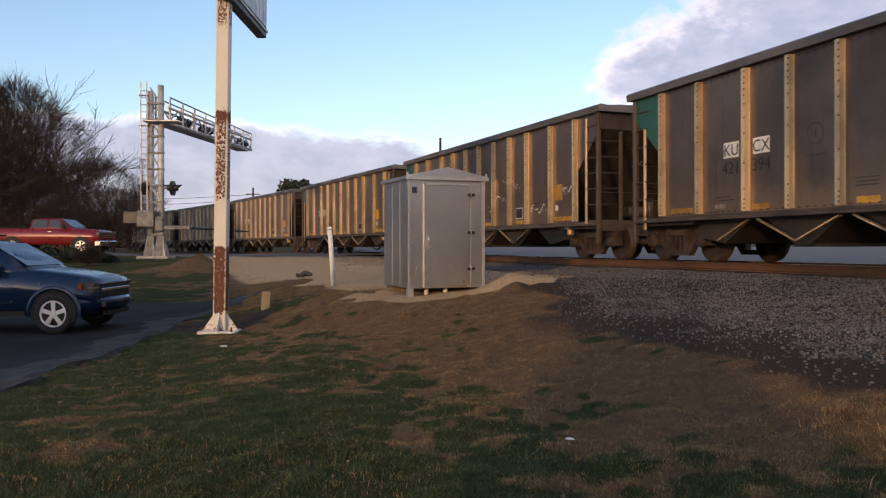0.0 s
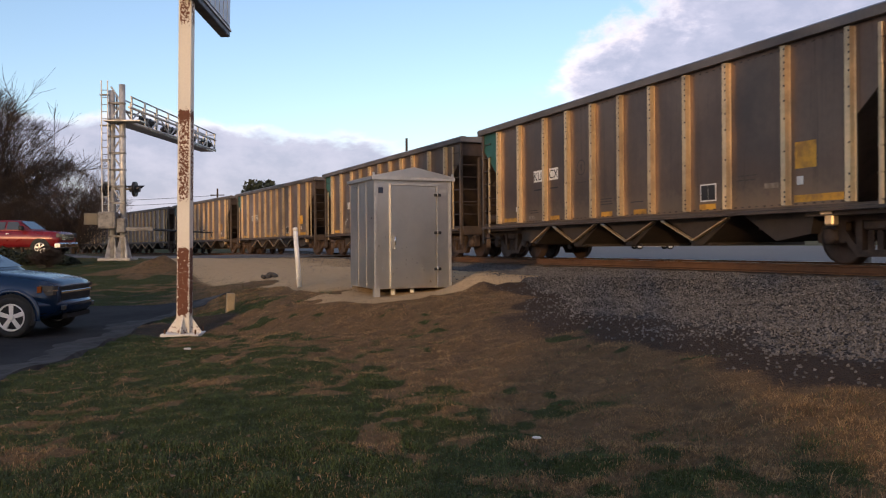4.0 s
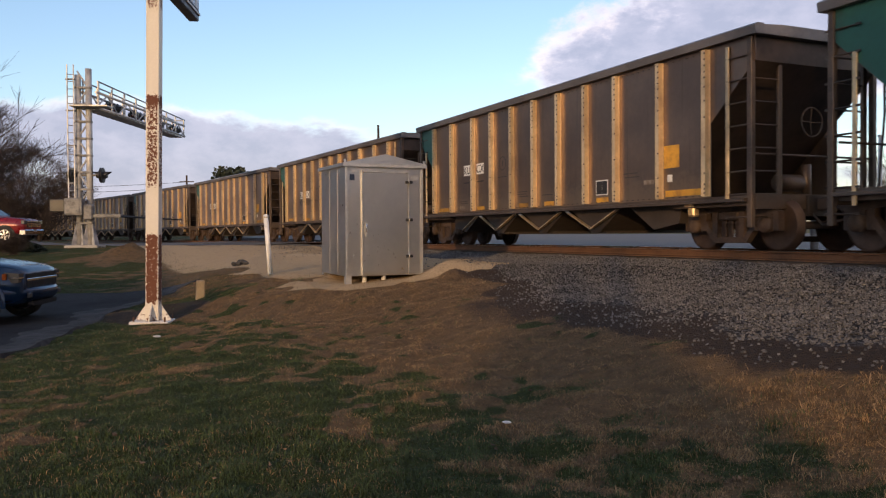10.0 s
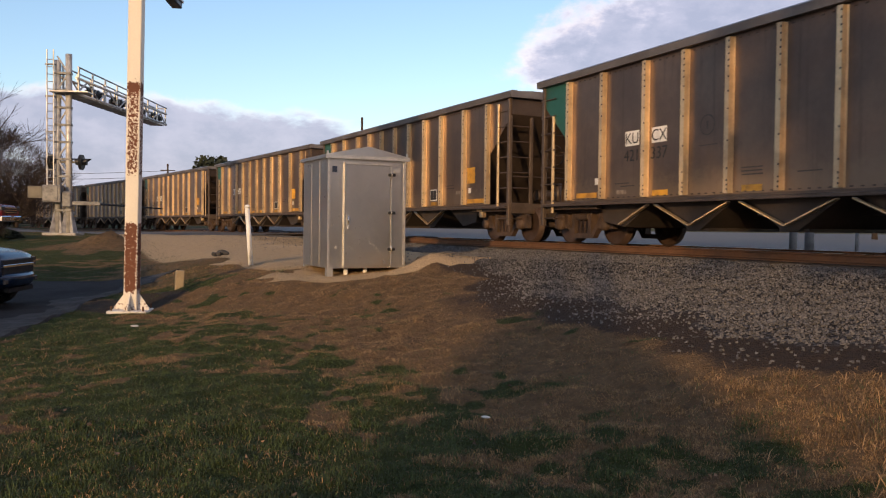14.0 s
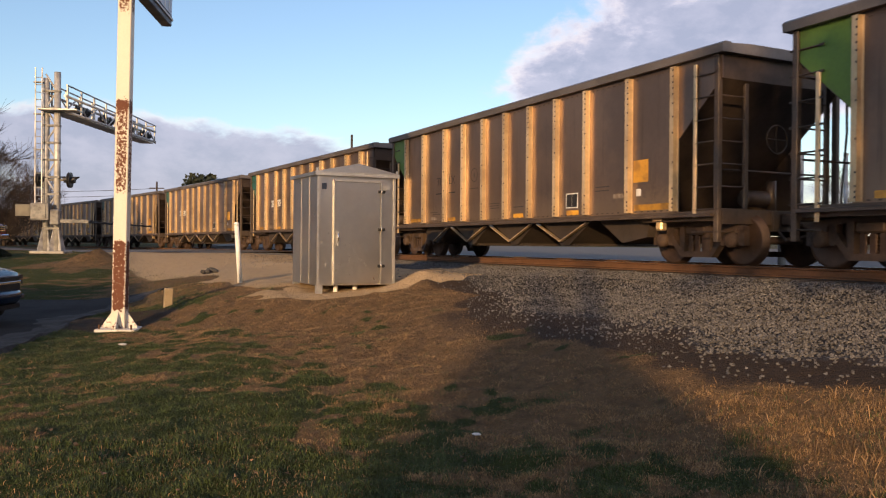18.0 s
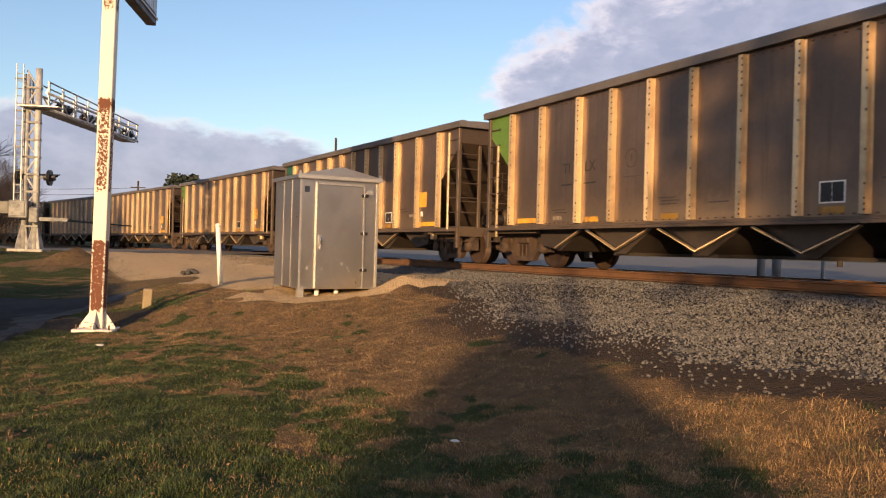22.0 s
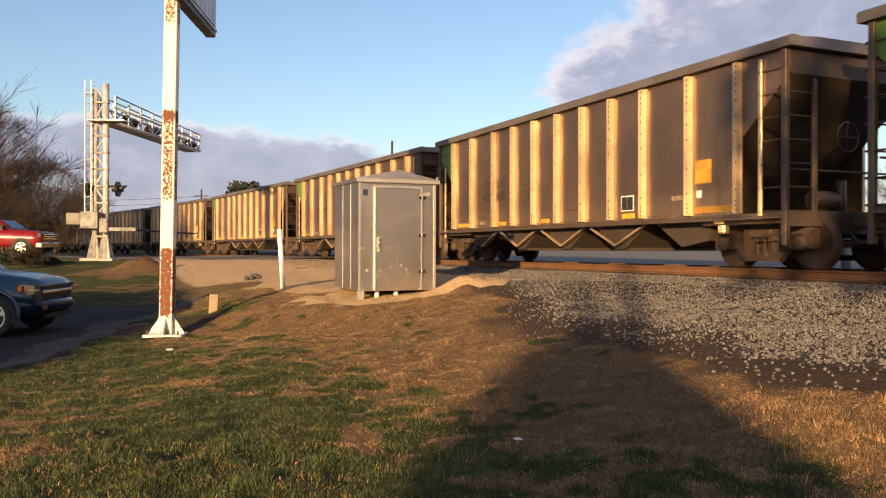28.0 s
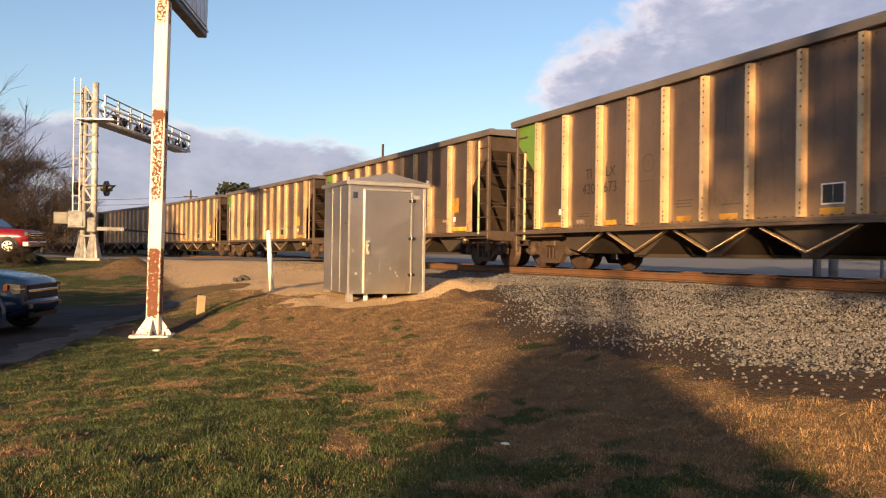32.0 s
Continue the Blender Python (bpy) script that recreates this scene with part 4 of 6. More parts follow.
def hopper_car(label, light_ends, marks, number, plates, rnd):
    car = thing("hopper_car", pose(0, 0, 0), label, "railway car", "cars of the coal train")
    turn = pose(0, 0, 0, 0, 0, 180)
    put(car, "near_side_sheet")
    put(car, "far_side_sheet")
    for x in RIBS:
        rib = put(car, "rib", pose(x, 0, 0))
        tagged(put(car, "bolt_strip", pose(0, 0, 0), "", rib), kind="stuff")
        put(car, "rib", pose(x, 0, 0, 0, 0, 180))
    put(car, "top_chord")
    put(car, "top_chord", turn)
    for x in (BODY - 0.09, -BODY + 0.09):
        put(car, "end_chord", pose(x, 0, 0))
    put(car, "side_sill")
    put(car, "side_sill", turn)
    for m in (None, turn):
        put(car, "slope_sheet", m)
        put(car, "end_frame", m)
        put(car, "brake_gear", m)
        put(car, "coupler", m)
        put(car, "brake_pipe", m)
        e = put(car, "end_hopper", m)
        put(car, "end_flange", None, "", e)
    put(car, "brake_wheel", turn)
    tagged(put(car, "seam_strip"), kind="stuff")
    if light_ends is not None:
        part("end_panel", END_LIGHT if light_ends else END_DARK, None, car, "green painted end panel")
    for x, rail, lx in ((7.17, "front_ladder_rail", 6.74), (-7.13, "rear_ladder_rail", -6.61)):
        for y in (SIDE_Y, -SIDE_Y):
            put(car, "corner_post", pose(x, y, 0))
        put(car, rail, pose(lx, SIDE_Y + 0.03, 0))
        tagged(put(car, "side_ladder", pose((x + lx) / 2, SIDE_Y + 0.02, 0)), kind="stuff")
        tagged(put(car, "end_ladder", pose(x, SIDE_Y - 0.02, 0)), kind="stuff")
        put(car, "end_post", pose(x, SIDE_Y - 0.66, 0))
    put(car, "jack_pad", pose(-5.55, 0, 0))
    put(car, "centre_sill")
    for x in POCKETS:
        h = put(car, "hopper", pose(x, 0, 0))
        put(car, "hopper_flange", None, "", h)
        put(car, "hopper_gusset", None, "", h)
    for x in (6.17, -6.17):
        put(car, "side_frame", pose(x, 0, 0))
        put(car, "side_frame", pose(x, 0, 0, 0, 0, 180))
        tagged(put(car, "spring_nest", pose(x, 0, 0)), kind="stuff")
        put(car, "bolster", pose(x, 0, 0))
        for w in (-0.89, 0.89):
            put(car, "axle", pose(x + w, 0, 0.457))
            put(car, "wheel", pose(x + w, 0.745, 0.457, 0, 0, 180))
            put(car, "wheel", pose(x + w, -0.745, 0.457))
    # tape, placards and stencils
    put(car, "wide_yellow_stripe", pose(5.40, 0, 1.09))
    for x in (2.95, 0.62, -0.62, -2.82):
        if rnd.random() < 0.9:
            put(car, "yellow_stripe", pose(x + rnd.uniform(-0.05, 0.05), 0, 1.07))
    put(car, "long_yellow_stripe", pose(-5.42, 0, 1.10))
    put(car, "yellow_placard", pose(-5.13 + rnd.uniform(-0.04, 0.04), 0, 1.82))
    put(car, "white_tag", pose(-5.05, 0, 1.40))
    if rnd.random() < 0.5:
        put(car, "white_tag", pose(5.02, 0, 1.38))
    p = put(car, "data_panel", pose(-2.82, 0, 1.34))
    put(car, "data_block", pose(0.1, 0.004, 0.0), "", p)
    put(car, "data_block", pose(-0.1, 0.004, 0.0), "", p)
    for x, z in ((-3.85, 1.58), (-3.85, 1.50), (0.62, 1.42), (0.62, 1.36), (0.58, 1.30), (-0.6, 1.29), (1.68, 1.88), (4.1, 1.30), (4.0, 1.24)):
        put(car, "stencil_line", pose(x + rnd.uniform(-0.05, 0.05), 0, z))
    put(car, "pale_stencil", pose(-4.42, 0, 1.36))
    put(car, "pale_stencil", pose(4.15, 0, 1.12))
    put(car, "round_emblem", pose(1.68, 0, 2.24))
    for k, x in ((0, 3.82), (1, 2.99)):
        if plates:
            put(car, "mark_plate", pose(x, 0, 2.20))
        for text, z, size in ((marks[k], 2.09, 0.32), (number[k], 1.74, 0.34)):
            if text:
                part("lettering", lettering(text, size), None, car, "", pose(x, SIDE_Y + 0.008, z, 90, 0, 180))
            else:
                put(car, "data_bar", pose(x, 0, z + 0.1))
    return car


def scrawl(car, x, z, size, seed):
    """A sprayed white scrawl that cannot be read."""
    r = random.Random(seed)
    bm = bmesh.new()
    px, pz, a = -size, 0.0, 0.3
    last = None
    for k in range(34):
        a += r.uniform(-1.1, 1.1)
        px, pz = px + size * 0.06 + 0.035 * math.cos(a), pz * 0.8 + 0.075 * math.sin(a * 2)
        w = r.uniform(0.010, 0.024)
        row = [bm.verts.new((px, SIDE_Y + 0.003, pz - w)), bm.verts.new((px + 0.012, SIDE_Y + 0.003, pz + w))]
        if last:
            bm.faces.new((last[0], row[0], row[1], last[1]))
        last = row
    part("graffiti", bm, M_WHITE_MARK, car, "white sprayed scrawl", pose(x, 0, z))


KNOWN = {0: ("421", "394"), 5: ("421", "387"), 6: ("421", "202"), 7: ("421", "373"), 9: ("421", "339"), 10: ("421", ""), 11: ("421", "353"), 12: ("421", "337"), 17: ("420", "817"), 18: ("421", ""),
         20: ("420", "830"), 21: ("420", "875"), 24: ("420", "668"), 25: ("420", "821"), 26: ("420", "874"), 28: ("420", "673")}
FIRST_CAR, LAST_CAR, FIRST_LIGHT = -10, 30, 15
cars = {}
for n in range(FIRST_CAR, LAST_CAR + 1):
    rnd = random.Random(500 + n)
    light = n >= FIRST_LIGHT
    leafy = light and n != 18
    cars[n] = hopper_car("weathered brown ribbed coal hopper car with %s green end panel" % ("light" if leafy else "dark"), leafy,
                         ("TI", "LX") if light else ("KU", "CX"), KNOWN.get(n, ("", "")), not light, rnd)


for n, spots in {-1: ((-1.7, 1.65, 0.3), (-2.6, 2.15, 0.25), (-4.1, 1.45, 0.35), (-5.5, 1.9, 0.4)), 2: ((4.2, 1.5, 0.3),), 7: ((-1.7, 1.4, 0.3),), 18: ((2.9, 1.6, 0.25),)}.items():
    for k, (x, z, size) in enumerate(spots):
        scrawl(cars[n], x, z, size, 70 + 9 * n + k)


# ---- cabinet ----
def make_cabinet():
    w, d, h = 1.68, 1.73, 2.30
    c = thing("equipment_cabinet", pose(-0.71, 16.5, gz(-0.2, 16.6) - 0.03, 0, 0, math.degrees(0.35)), "dull aluminium railway equipment cabinet with a gabled roof", "cabinet")
    boxpart("body", (0, 0, 0.06), (w, d, h), M_ALU, c, bevel=0.01)
    bm = bmesh.new()
    extrude(bm, [(-0.06, h - 0.02), (w + 0.06, h - 0.02), (w + 0.06, h + 0.05), (w / 2, h + 0.24), (-0.06, h + 0.05)], "y", -0.07, d + 0.07)
    part("roof", bm, M_ALU, c)
    boxpart("fascia", (-0.065, -0.078, h - 0.03), (w + 0.065, -0.072, h + 0.045), M_CABTRIM, c)
    door = boxpart("door", (0.36, -0.035, 0.10), (1.335, -0.002, 2.16), M_ALU, c, bevel=0.006)
    boxpart("door_frame", (0.335, -0.05, 0.08), (0.355, -0.003, 2.20), M_CABTRIM, c)
    boxpart("door_frame", (1.34, -0.05, 0.08), (1.37, -0.003, 2.20), M_CABTRIM, c)
    boxpart("door_frame", (0.335, -0.05, 2.165), (1.37, -0.003, 2.20), M_CABTRIM, c)
    for z in (0.45, 1.2, 1.98):
        boxpart("hinge", (1.28, -0.07, z - 0.03), (1.44, -0.035, z + 0.03), M_DARKSTEEL, door, bevel=0.01)
        tubepart("hinge_pin", (1.355, -0.06, z - 0.06), (1.355, -0.06, z + 0.06), 0.014, M_CABTRIM, door)
    boxpart("handle_plate", (0.385, -0.05, 0.92), (0.45, -0.036, 1.16), M_CABTRIM, door)
    tubepart("handle", (0.42, -0.08, 1.12), (0.42, -0.08, 0.95), 0.014, M_CHROME, door)
    boxpart("padlock", (0.395, -0.085, 0.86), (0.445, -0.05, 0.92), M_CABTRIM, door, bevel=0.008)
    boxpart("notice_plate", (0.09, -0.012, 2.0), (0.19, -0.003, 2.12), M_SIGNFRAME, c)
    boxpart("notice_plate", (1.42, -0.012, 2.02), (1.56, -0.003, 2.1), M_CABTRIM, c)
    for x in (0.0, w - 0.035):
        boxpart("corner_trim", (x - 0.006, -0.012, 0.06), (x + 0.041, -0.003, h - 0.03), M_CABTRIM, c)
    for y in (0.55, 1.12):
        boxpart("seam", (-0.007, y - 0.014, 0.08), (-0.002, y + 0.014, h - 0.03), M_ALU, c)
    for x, y in ((0.0, 0.0), (w - 0.12, 0.0), (0.0, d - 0.12), (w - 0.12, d - 0.12)):
        boxpart("foot", (x, y, -0.1), (x + 0.12, y + 0.12, 0.11), M_CABTRIM, c)
    # pale smears where paint was scrubbed off
    r = random.Random(31)
    for k in range(16):
        u, v = r.choice(((0.06, 0.42), (0.45, 0.75), (0.55, 1.2))), r.choice((0.35, 0.5, 0.62, 0.95, 1.1))
        cx, cz, q = r.uniform(*u), v + r.uniform(-0.08, 0.08), r.uniform(0.012, 0.035)
        bm = bmesh.new()
        ring = [bm.verts.new((cx + q * r.uniform(0.4, 1.2) * math.cos(a), -0.0365 if cx > 0.36 else -0.0015, cz + q * r.uniform(0.4, 1.6) * math.sin(a))) for a in np.linspace(0, math.tau, 9)[:-1]]
        bm.faces.new(ring)
        part("paint_smear", bm, M_SMEAR, c, "pale scrubbed paint smear")
    for x in (0.48, 0.90):
        tubepart("conduit", (x, 0.25, -0.15), (x, 0.25, 0.12), 0.05, M_PVC, c)
    for x in (-0.02, w + 0.02):
        boxpart("lifting_lug", (x - 0.02, -0.05, h + 0.03), (x + 0.02, -0.03, h + 0.12), M_CABTRIM, c)


make_cabinet()


# ---- sign pole ----
def make_sign_pole():
    x, y = -4.25, 15.6
    z = gz(x, y)
    p = thing("sign_pole", pose(x, y, z, 0, 0.85, 0), "white square steel sign pole with flaking paint and rust", "sign pole")
    h = 8.4
    boxpart("pole", (-0.13, -0.11, 0.03), (0.11, 0.13, h), M_POLE, p, bevel=0.012)
    boxpart("base_plate", (-0.36, -0.34, -0.03), (0.34, 0.36, 0.035), M_PLATEPAINT, p, bevel=0.008)
    for a, b in ((1, 0), (-1, 0), (0, 1), (0, -1)):
        bm = bmesh.new()
        extrude(bm, [(0.0, 0.03), (0.2, 0.03), (0.2, 0.07), (0.0, 0.36)], "y", -0.012, 0.012)
        part("gusset", bm, M_PLATEPAINT, p, "", pose(-0.01 + 0.115 * a, 0.01 + 0.115 * b, 0, 0, 0, math.degrees(math.atan2(b, a))))
    for a, b in ((1, 1), (1, -1), (-1, 1), (-1, -1)):
        tubepart("bolt", (0.28 * a - 0.01, 0.28 * b, 0.03), (0.28 * a - 0.01, 0.28 * b, 0.12), 0.018, M_RAIL, p, n=6)
    s = 6.12 - z
    b = boxpart("sign_box", (-0.02, -2.6, s), (0.20, 2.75, s + 2.0), M_SIGNFRAME, p, "blue and white sign box in a dark frame", bevel=0.02)
    boxpart("sign_face", (0.202, -2.5, s + 0.22), (0.215, 2.65, s + 1.9), M_SIGNBLUE, b)
    for k in range(14):
        boxpart("face_rib", (0.216, -2.45 + k * 0.37, s + 0.23), (0.224, -2.41 + k * 0.37, s + 1.88), M_WHITE_MARK, b)
    boxpart("sign_trim", (0.202, -2.6, s + 0.12), (0.23, 2.75, s + 0.17), M_GALV, b)


make_sign_pole()


# ---- crossing signal ----
M_BOXGREY = material("dull_grey_enamel", (0.17, 0.172, 0.175), 0.6, 0.2, 0.3, 4.0, 20.0, 0.05, (0.07, 0.07, 0.075), 0.8)


def make_cantilever():
    x, y = -11.9, 34.0
    z = gz(x, y)
    c = thing("crossing_signal", pose(x, y, z), "silver steel cantilever crossing signal with a walkway and gate arm", "crossing signal")
    H = 7.2
    boxpart("footing", (-0.7, -0.5, -0.3), (0.6, 0.5, 0.10), M_CONCRETE, c, bevel=0.02)
    for dx in (-0.25, 0.17):
        tubepart("mast", (dx, 0, 0.1), (dx, 0, H - (0.0 if dx > 0 else 0.25)), 0.125, M_GALV, c, n=14)
        for a in range(4):
            bm = bmesh.new()
            extrude(bm, [(0.12, 0.0), (0.34, 0.0), (0.34, 0.06), (0.13, 0.95)], "y", -0.015, 0.015)
            part("gusset", bm, M_GALV, c, "", pose(dx, 0, 0.1, 0, 0, a * 90 + 45))
    for k in range(9):
        z0 = 1.0 + k * 0.68
        a, b = (-0.25, 0.17) if k % 2 else (0.17, -0.25)
        tubepart("mast_brace", (a, -0.06, z0), (b, -0.06, z0 + 0.66), 0.036, M_GALV, c, n=6)
        boxpart("mast_clamp", (-0.37, -0.13, z0 - 0.05), (0.29, 0.10, z0 + 0.03), M_BOXGREY, c)
    for dx in (-0.58, -0.33):
        tubepart("ladder_rail", (dx, -0.24, 1.9), (dx, -0.24, H + 0.12), 0.026, M_GALV, c, n=6)
    for k in range(18):
        tubepart("ladder_rung", (-0.58, -0.24, 2.0 + k * 0.29), (-0.33, -0.24, 2.0 + k * 0.29), 0.016, M_BOXGREY, c, n=5)
    for zz in (2.6, 4.1, 5.5, 6.75):
        boxpart("ladder_bracket", (-0.66, -0.235, zz - 0.025), (-0.30, -0.10, zz + 0.025), M_BOXGREY, c)
    # the arm goes away over the road: a truss with flat posts, a handrail and a walkway
    AL, z0, KX = 10.9, 5.66, 0.085
    for dx in (-0.15, 0.45):
        tubepart("arm_chord", (dx, 0, z0), (dx + KX * AL, AL, z0 + 0.06), 0.06, M_GALV, c, n=8)
        tubepart("arm_chord", (dx, 0, z0 + 0.62), (dx + KX * AL, AL, z0 + 0.60), 0.055, M_GALV, c, n=8)
        for k in range(10):
            y0, y1 = k * AL / 10, (k + 1) * AL / 10
            tubepart("arm_brace", (dx + KX * y0, y0, z0 + (0.62 if k % 2 else 0.0)), (dx + KX * y1, y1, z0 + (0.0 if k % 2 else 0.62)), 0.034, M_GALV, c, n=6)
        tubepart("handrail", (dx, 0.2, z0 + 1.08), (dx + KX * AL, AL, z0 + 0.92), 0.032, M_GALV, c, n=6)
        for k in range(9):
            yy = 0.25 + k * (AL - 0.35) / 8
            boxpart("handrail_post", (dx + KX * yy - 0.02, yy - 0.07, z0 + 0.0), (dx + KX * yy + 0.02, yy + 0.07, z0 + 1.06 - 0.15 * k / 8), M_GALV, c)
    bm = bmesh.new()
    for q in range(6):
        a0, a1 = math.pi * q / 6, math.pi * (q + 1) / 6
        tube(bm, (0.15 + KX * AL + 0.32 * math.cos(a0), AL + 0.35 * math.sin(a0), z0 + 0.93), (0.15 + KX * AL + 0.32 * math.cos(a1), AL + 0.35 * math.sin(a1), z0 + 0.93), 0.03, n=6)
    part("end_rail", bm, M_GALV, c)
    bm = bmesh.new()
    for k in range(22):
        box(bm, -0.2 + KX * k * 0.48, 0.1 + k * 0.48, z0 - 0.06, 0.5 + KX * k * 0.48, 0.1 + k * 0.48 + 0.40, z0 - 0.02)
    tagged(part("walkway", bm, M_GALV, c, "grated steel walkway"), kind="stuff")
    boxpart("landing", (-0.42, -0.5, z0 - 0.02), (1.05, 0.2, z0 + 0.03), M_GALV, c)
    for yy in (2.4, 5.0, 7.6, 10.2):
        s = boxpart("light_bracket", (0.11 + KX * yy, yy - 0.6, z0 + 0.28), (0.19 + KX * yy, yy + 0.6, z0 + 0.34), M_GALV, c)
        for q in (-0.45, 0.45):
            for d in (-1, 1):
                bm = bmesh.new()
                lathe(bm, [(0.26, 0.0), (0.26, 0.02), (0.10, 0.05), (0.09, 0.16)], "x", 16)
                lamp = part("flasher", bm, M_DARKSTEEL, s, "", pose(0.15 + KX * yy + 0.06 * -d, yy + q, z0 + 0.31, 0, 0, 0 if d < 0 else 180))
                bm = bmesh.new()
                lathe(bm, [(0.10, -0.001), (0.10, -0.02)], "x", 14)
                part("red_lens", bm, M_REDLENS, lamp)
                bm = bmesh.new()
                for j in range(8):
                    a0, a1 = math.pi * j / 8, math.pi * (j + 1) / 8
                    vs = [bm.verts.new((xx, 0.13 * math.cos(a), 0.13 * math.sin(a))) for a in (a0, a1) for xx in (0.0, -0.28 * (0.4 + 0.6 * math.sin(a)))]
                    bm.faces.new((vs[0], vs[1], vs[3], vs[2]))
                part("hood", bm, M_DARKSTEEL, lamp)
    # flashers on the mast
    s = boxpart("light_bracket", (-0.6, -0.05, 2.88), (0.75, 0.02, 2.96), M_DARKSTEEL, c)
    for xx in (-0.5, 0.66):
        for d in (-1, 1):
            bm = bmesh.new()
            lathe(bm, [(0.31, 0.0), (0.31, 0.02), (0.14, 0.08), (0.11, 0.26)], "x", 18)
            lamp = part("flasher", bm, M_DARKSTEEL, s, "", pose(xx + 0.05 * d, -0.02, 2.92, 0, 0, 0 if d < 0 else 180))
            bm = bmesh.new()
            for j in range(8):
                a0, a1 = math.pi * j / 8, math.pi * (j + 1) / 8
                vs = [bm.verts.new((q, 0.15 * math.cos(a), 0.15 * math.sin(a))) for a in (a0, a1) for q in (0.0, -0.34 * (0.3 + 0.7 * math.sin(a)))]
                bm.faces.new((vs[0], vs[1], vs[3], vs[2]))
            part("hood", bm, M_DARKSTEEL, lamp)
    # gate machine and arm
    g = boxpart("gate_machine", (-0.66, -0.55, 1.30), (0.04, -0.15, 1.98), M_BOXGREY, c, "grey gate machine box", bevel=0.03)
    boxpart("machine_door", (-0.60, -0.575, 1.38), (-0.06, -0.552, 1.90), M_BOXGREY, g, bevel=0.01)
    boxpart("machine_motor", (0.05, -0.50, 1.12), (0.42, -0.18, 1.74), M_BOXGREY, c, bevel=0.05)
    boxpart("counterweight", (0.35, -0.42, 1.2), (1.5, -0.36, 1.36), M_BOXGREY, c, bevel=0.02)
    boxpart("junction_box", (-1.35, -0.2, 1.45), (-0.75, 0.15, 1.95), M_DARKSTEEL, c, bevel=0.02)
    bm = bmesh.new()
    tube(bm, (0.7, -0.4, 1.3), (1.5, 9.6, 1.22), 0.06, 0.035, 6)
    part("gate_arm", bm, M_TRIM, c, "dark striped gate arm lowered across the road")
    for k in range(4):
        q = 0.2 + 0.22 * k
        boxpart("arm_lamp", (0.9 + 0.7 * q - 0.05, -0.4 + 9.6 * q - 0.05, 1.30), (0.9 + 0.7 * q + 0.02, -0.4 + 9.6 * q + 0.02, 1.36), M_DARKSTEEL, c)


make_cantilever()


# ---- small posts by the cabinet ----
def make_posts():
    x, y = -2.62, 19.6
    z = gz(x, y)
    p = thing("marker_post", pose(x, y, z - 0.1), "white plastic marker pipe leaning slightly in the gravel", "marker post")
    bm = bmesh.new()
    tube(bm, (0, 0, 0), (-0.10, 0, 1.45), 0.06, 0.055, 12)
    part("pipe", bm, M_PVC, p)
    bm = bmesh.new()
    lathe(bm, [(0.062, 1.45), (0.062, 1.50), (0.03, 1.53)], "z", 12, (-0.10, 0, 0))
    part("cap", bm, M_PVC, p)
    x, y = -3.86, 17.7
    s = thing("wooden_stub", pose(x, y, gz(x, y) - 0.05, 0, 3, 20), "short weathered wooden post stub in the grass", "post")
    boxpart("stub", (-0.085, -0.085, 0), (0.085, 0.085, 0.44), M_WOODPOST, s, bevel=0.015)
    for name, px, py, r, mat, lab in (("cup_litter", -3.56, 13.25, 0.05, M_WHITE_MARK, "crumpled white paper cup in the grass"), ("paper_litter", 0.98, 6.3, 0.028, M_WHITE_MARK, "scrap of white paper in the grass")):
        bm = bmesh.new()
        bmesh.ops.create_icosphere(bm, subdivisions=2, radius=r)
        for v in bm.verts:
            v.co *= 1 + 0.35 * (noise.noise(v.co * 30) )
            v.co.z *= 0.35
            v.co.x *= 1.3
        tagged(part(name, bm, mat, None, "", pose(px, py, gz(px, py) + (0.02 if py > 10 else 0.06))), lab, "litter")

    r = random.Random(19)
    for k in range(4):
        px, py = -4.15 + r.uniform(-0.22, 0.22), 24.1 + r.uniform(-0.3, 0.3)
        bm = bmesh.new()
        bmesh.ops.create_icosphere(bm, subdivisions=2, radius=r.uniform(0.07, 0.15))
        off = Vector((k * 3.1, 0, 0))
        for v in bm.verts:
            v.co *= 1 + 0.9 * noise.noise(v.co * 9 + off)
            v.co.z *= 0.8
        ob = part("rubble_stone", bm, M_RUBBLE, None, "", pose(px, py, gz(px, py) + 0.06, r.uniform(0, 40), 0, r.uniform(0, 360)))
        tagged(ob, "rough dark lump of broken asphalt on the gravel", "stone", "rubble by the gravel track")


make_posts()


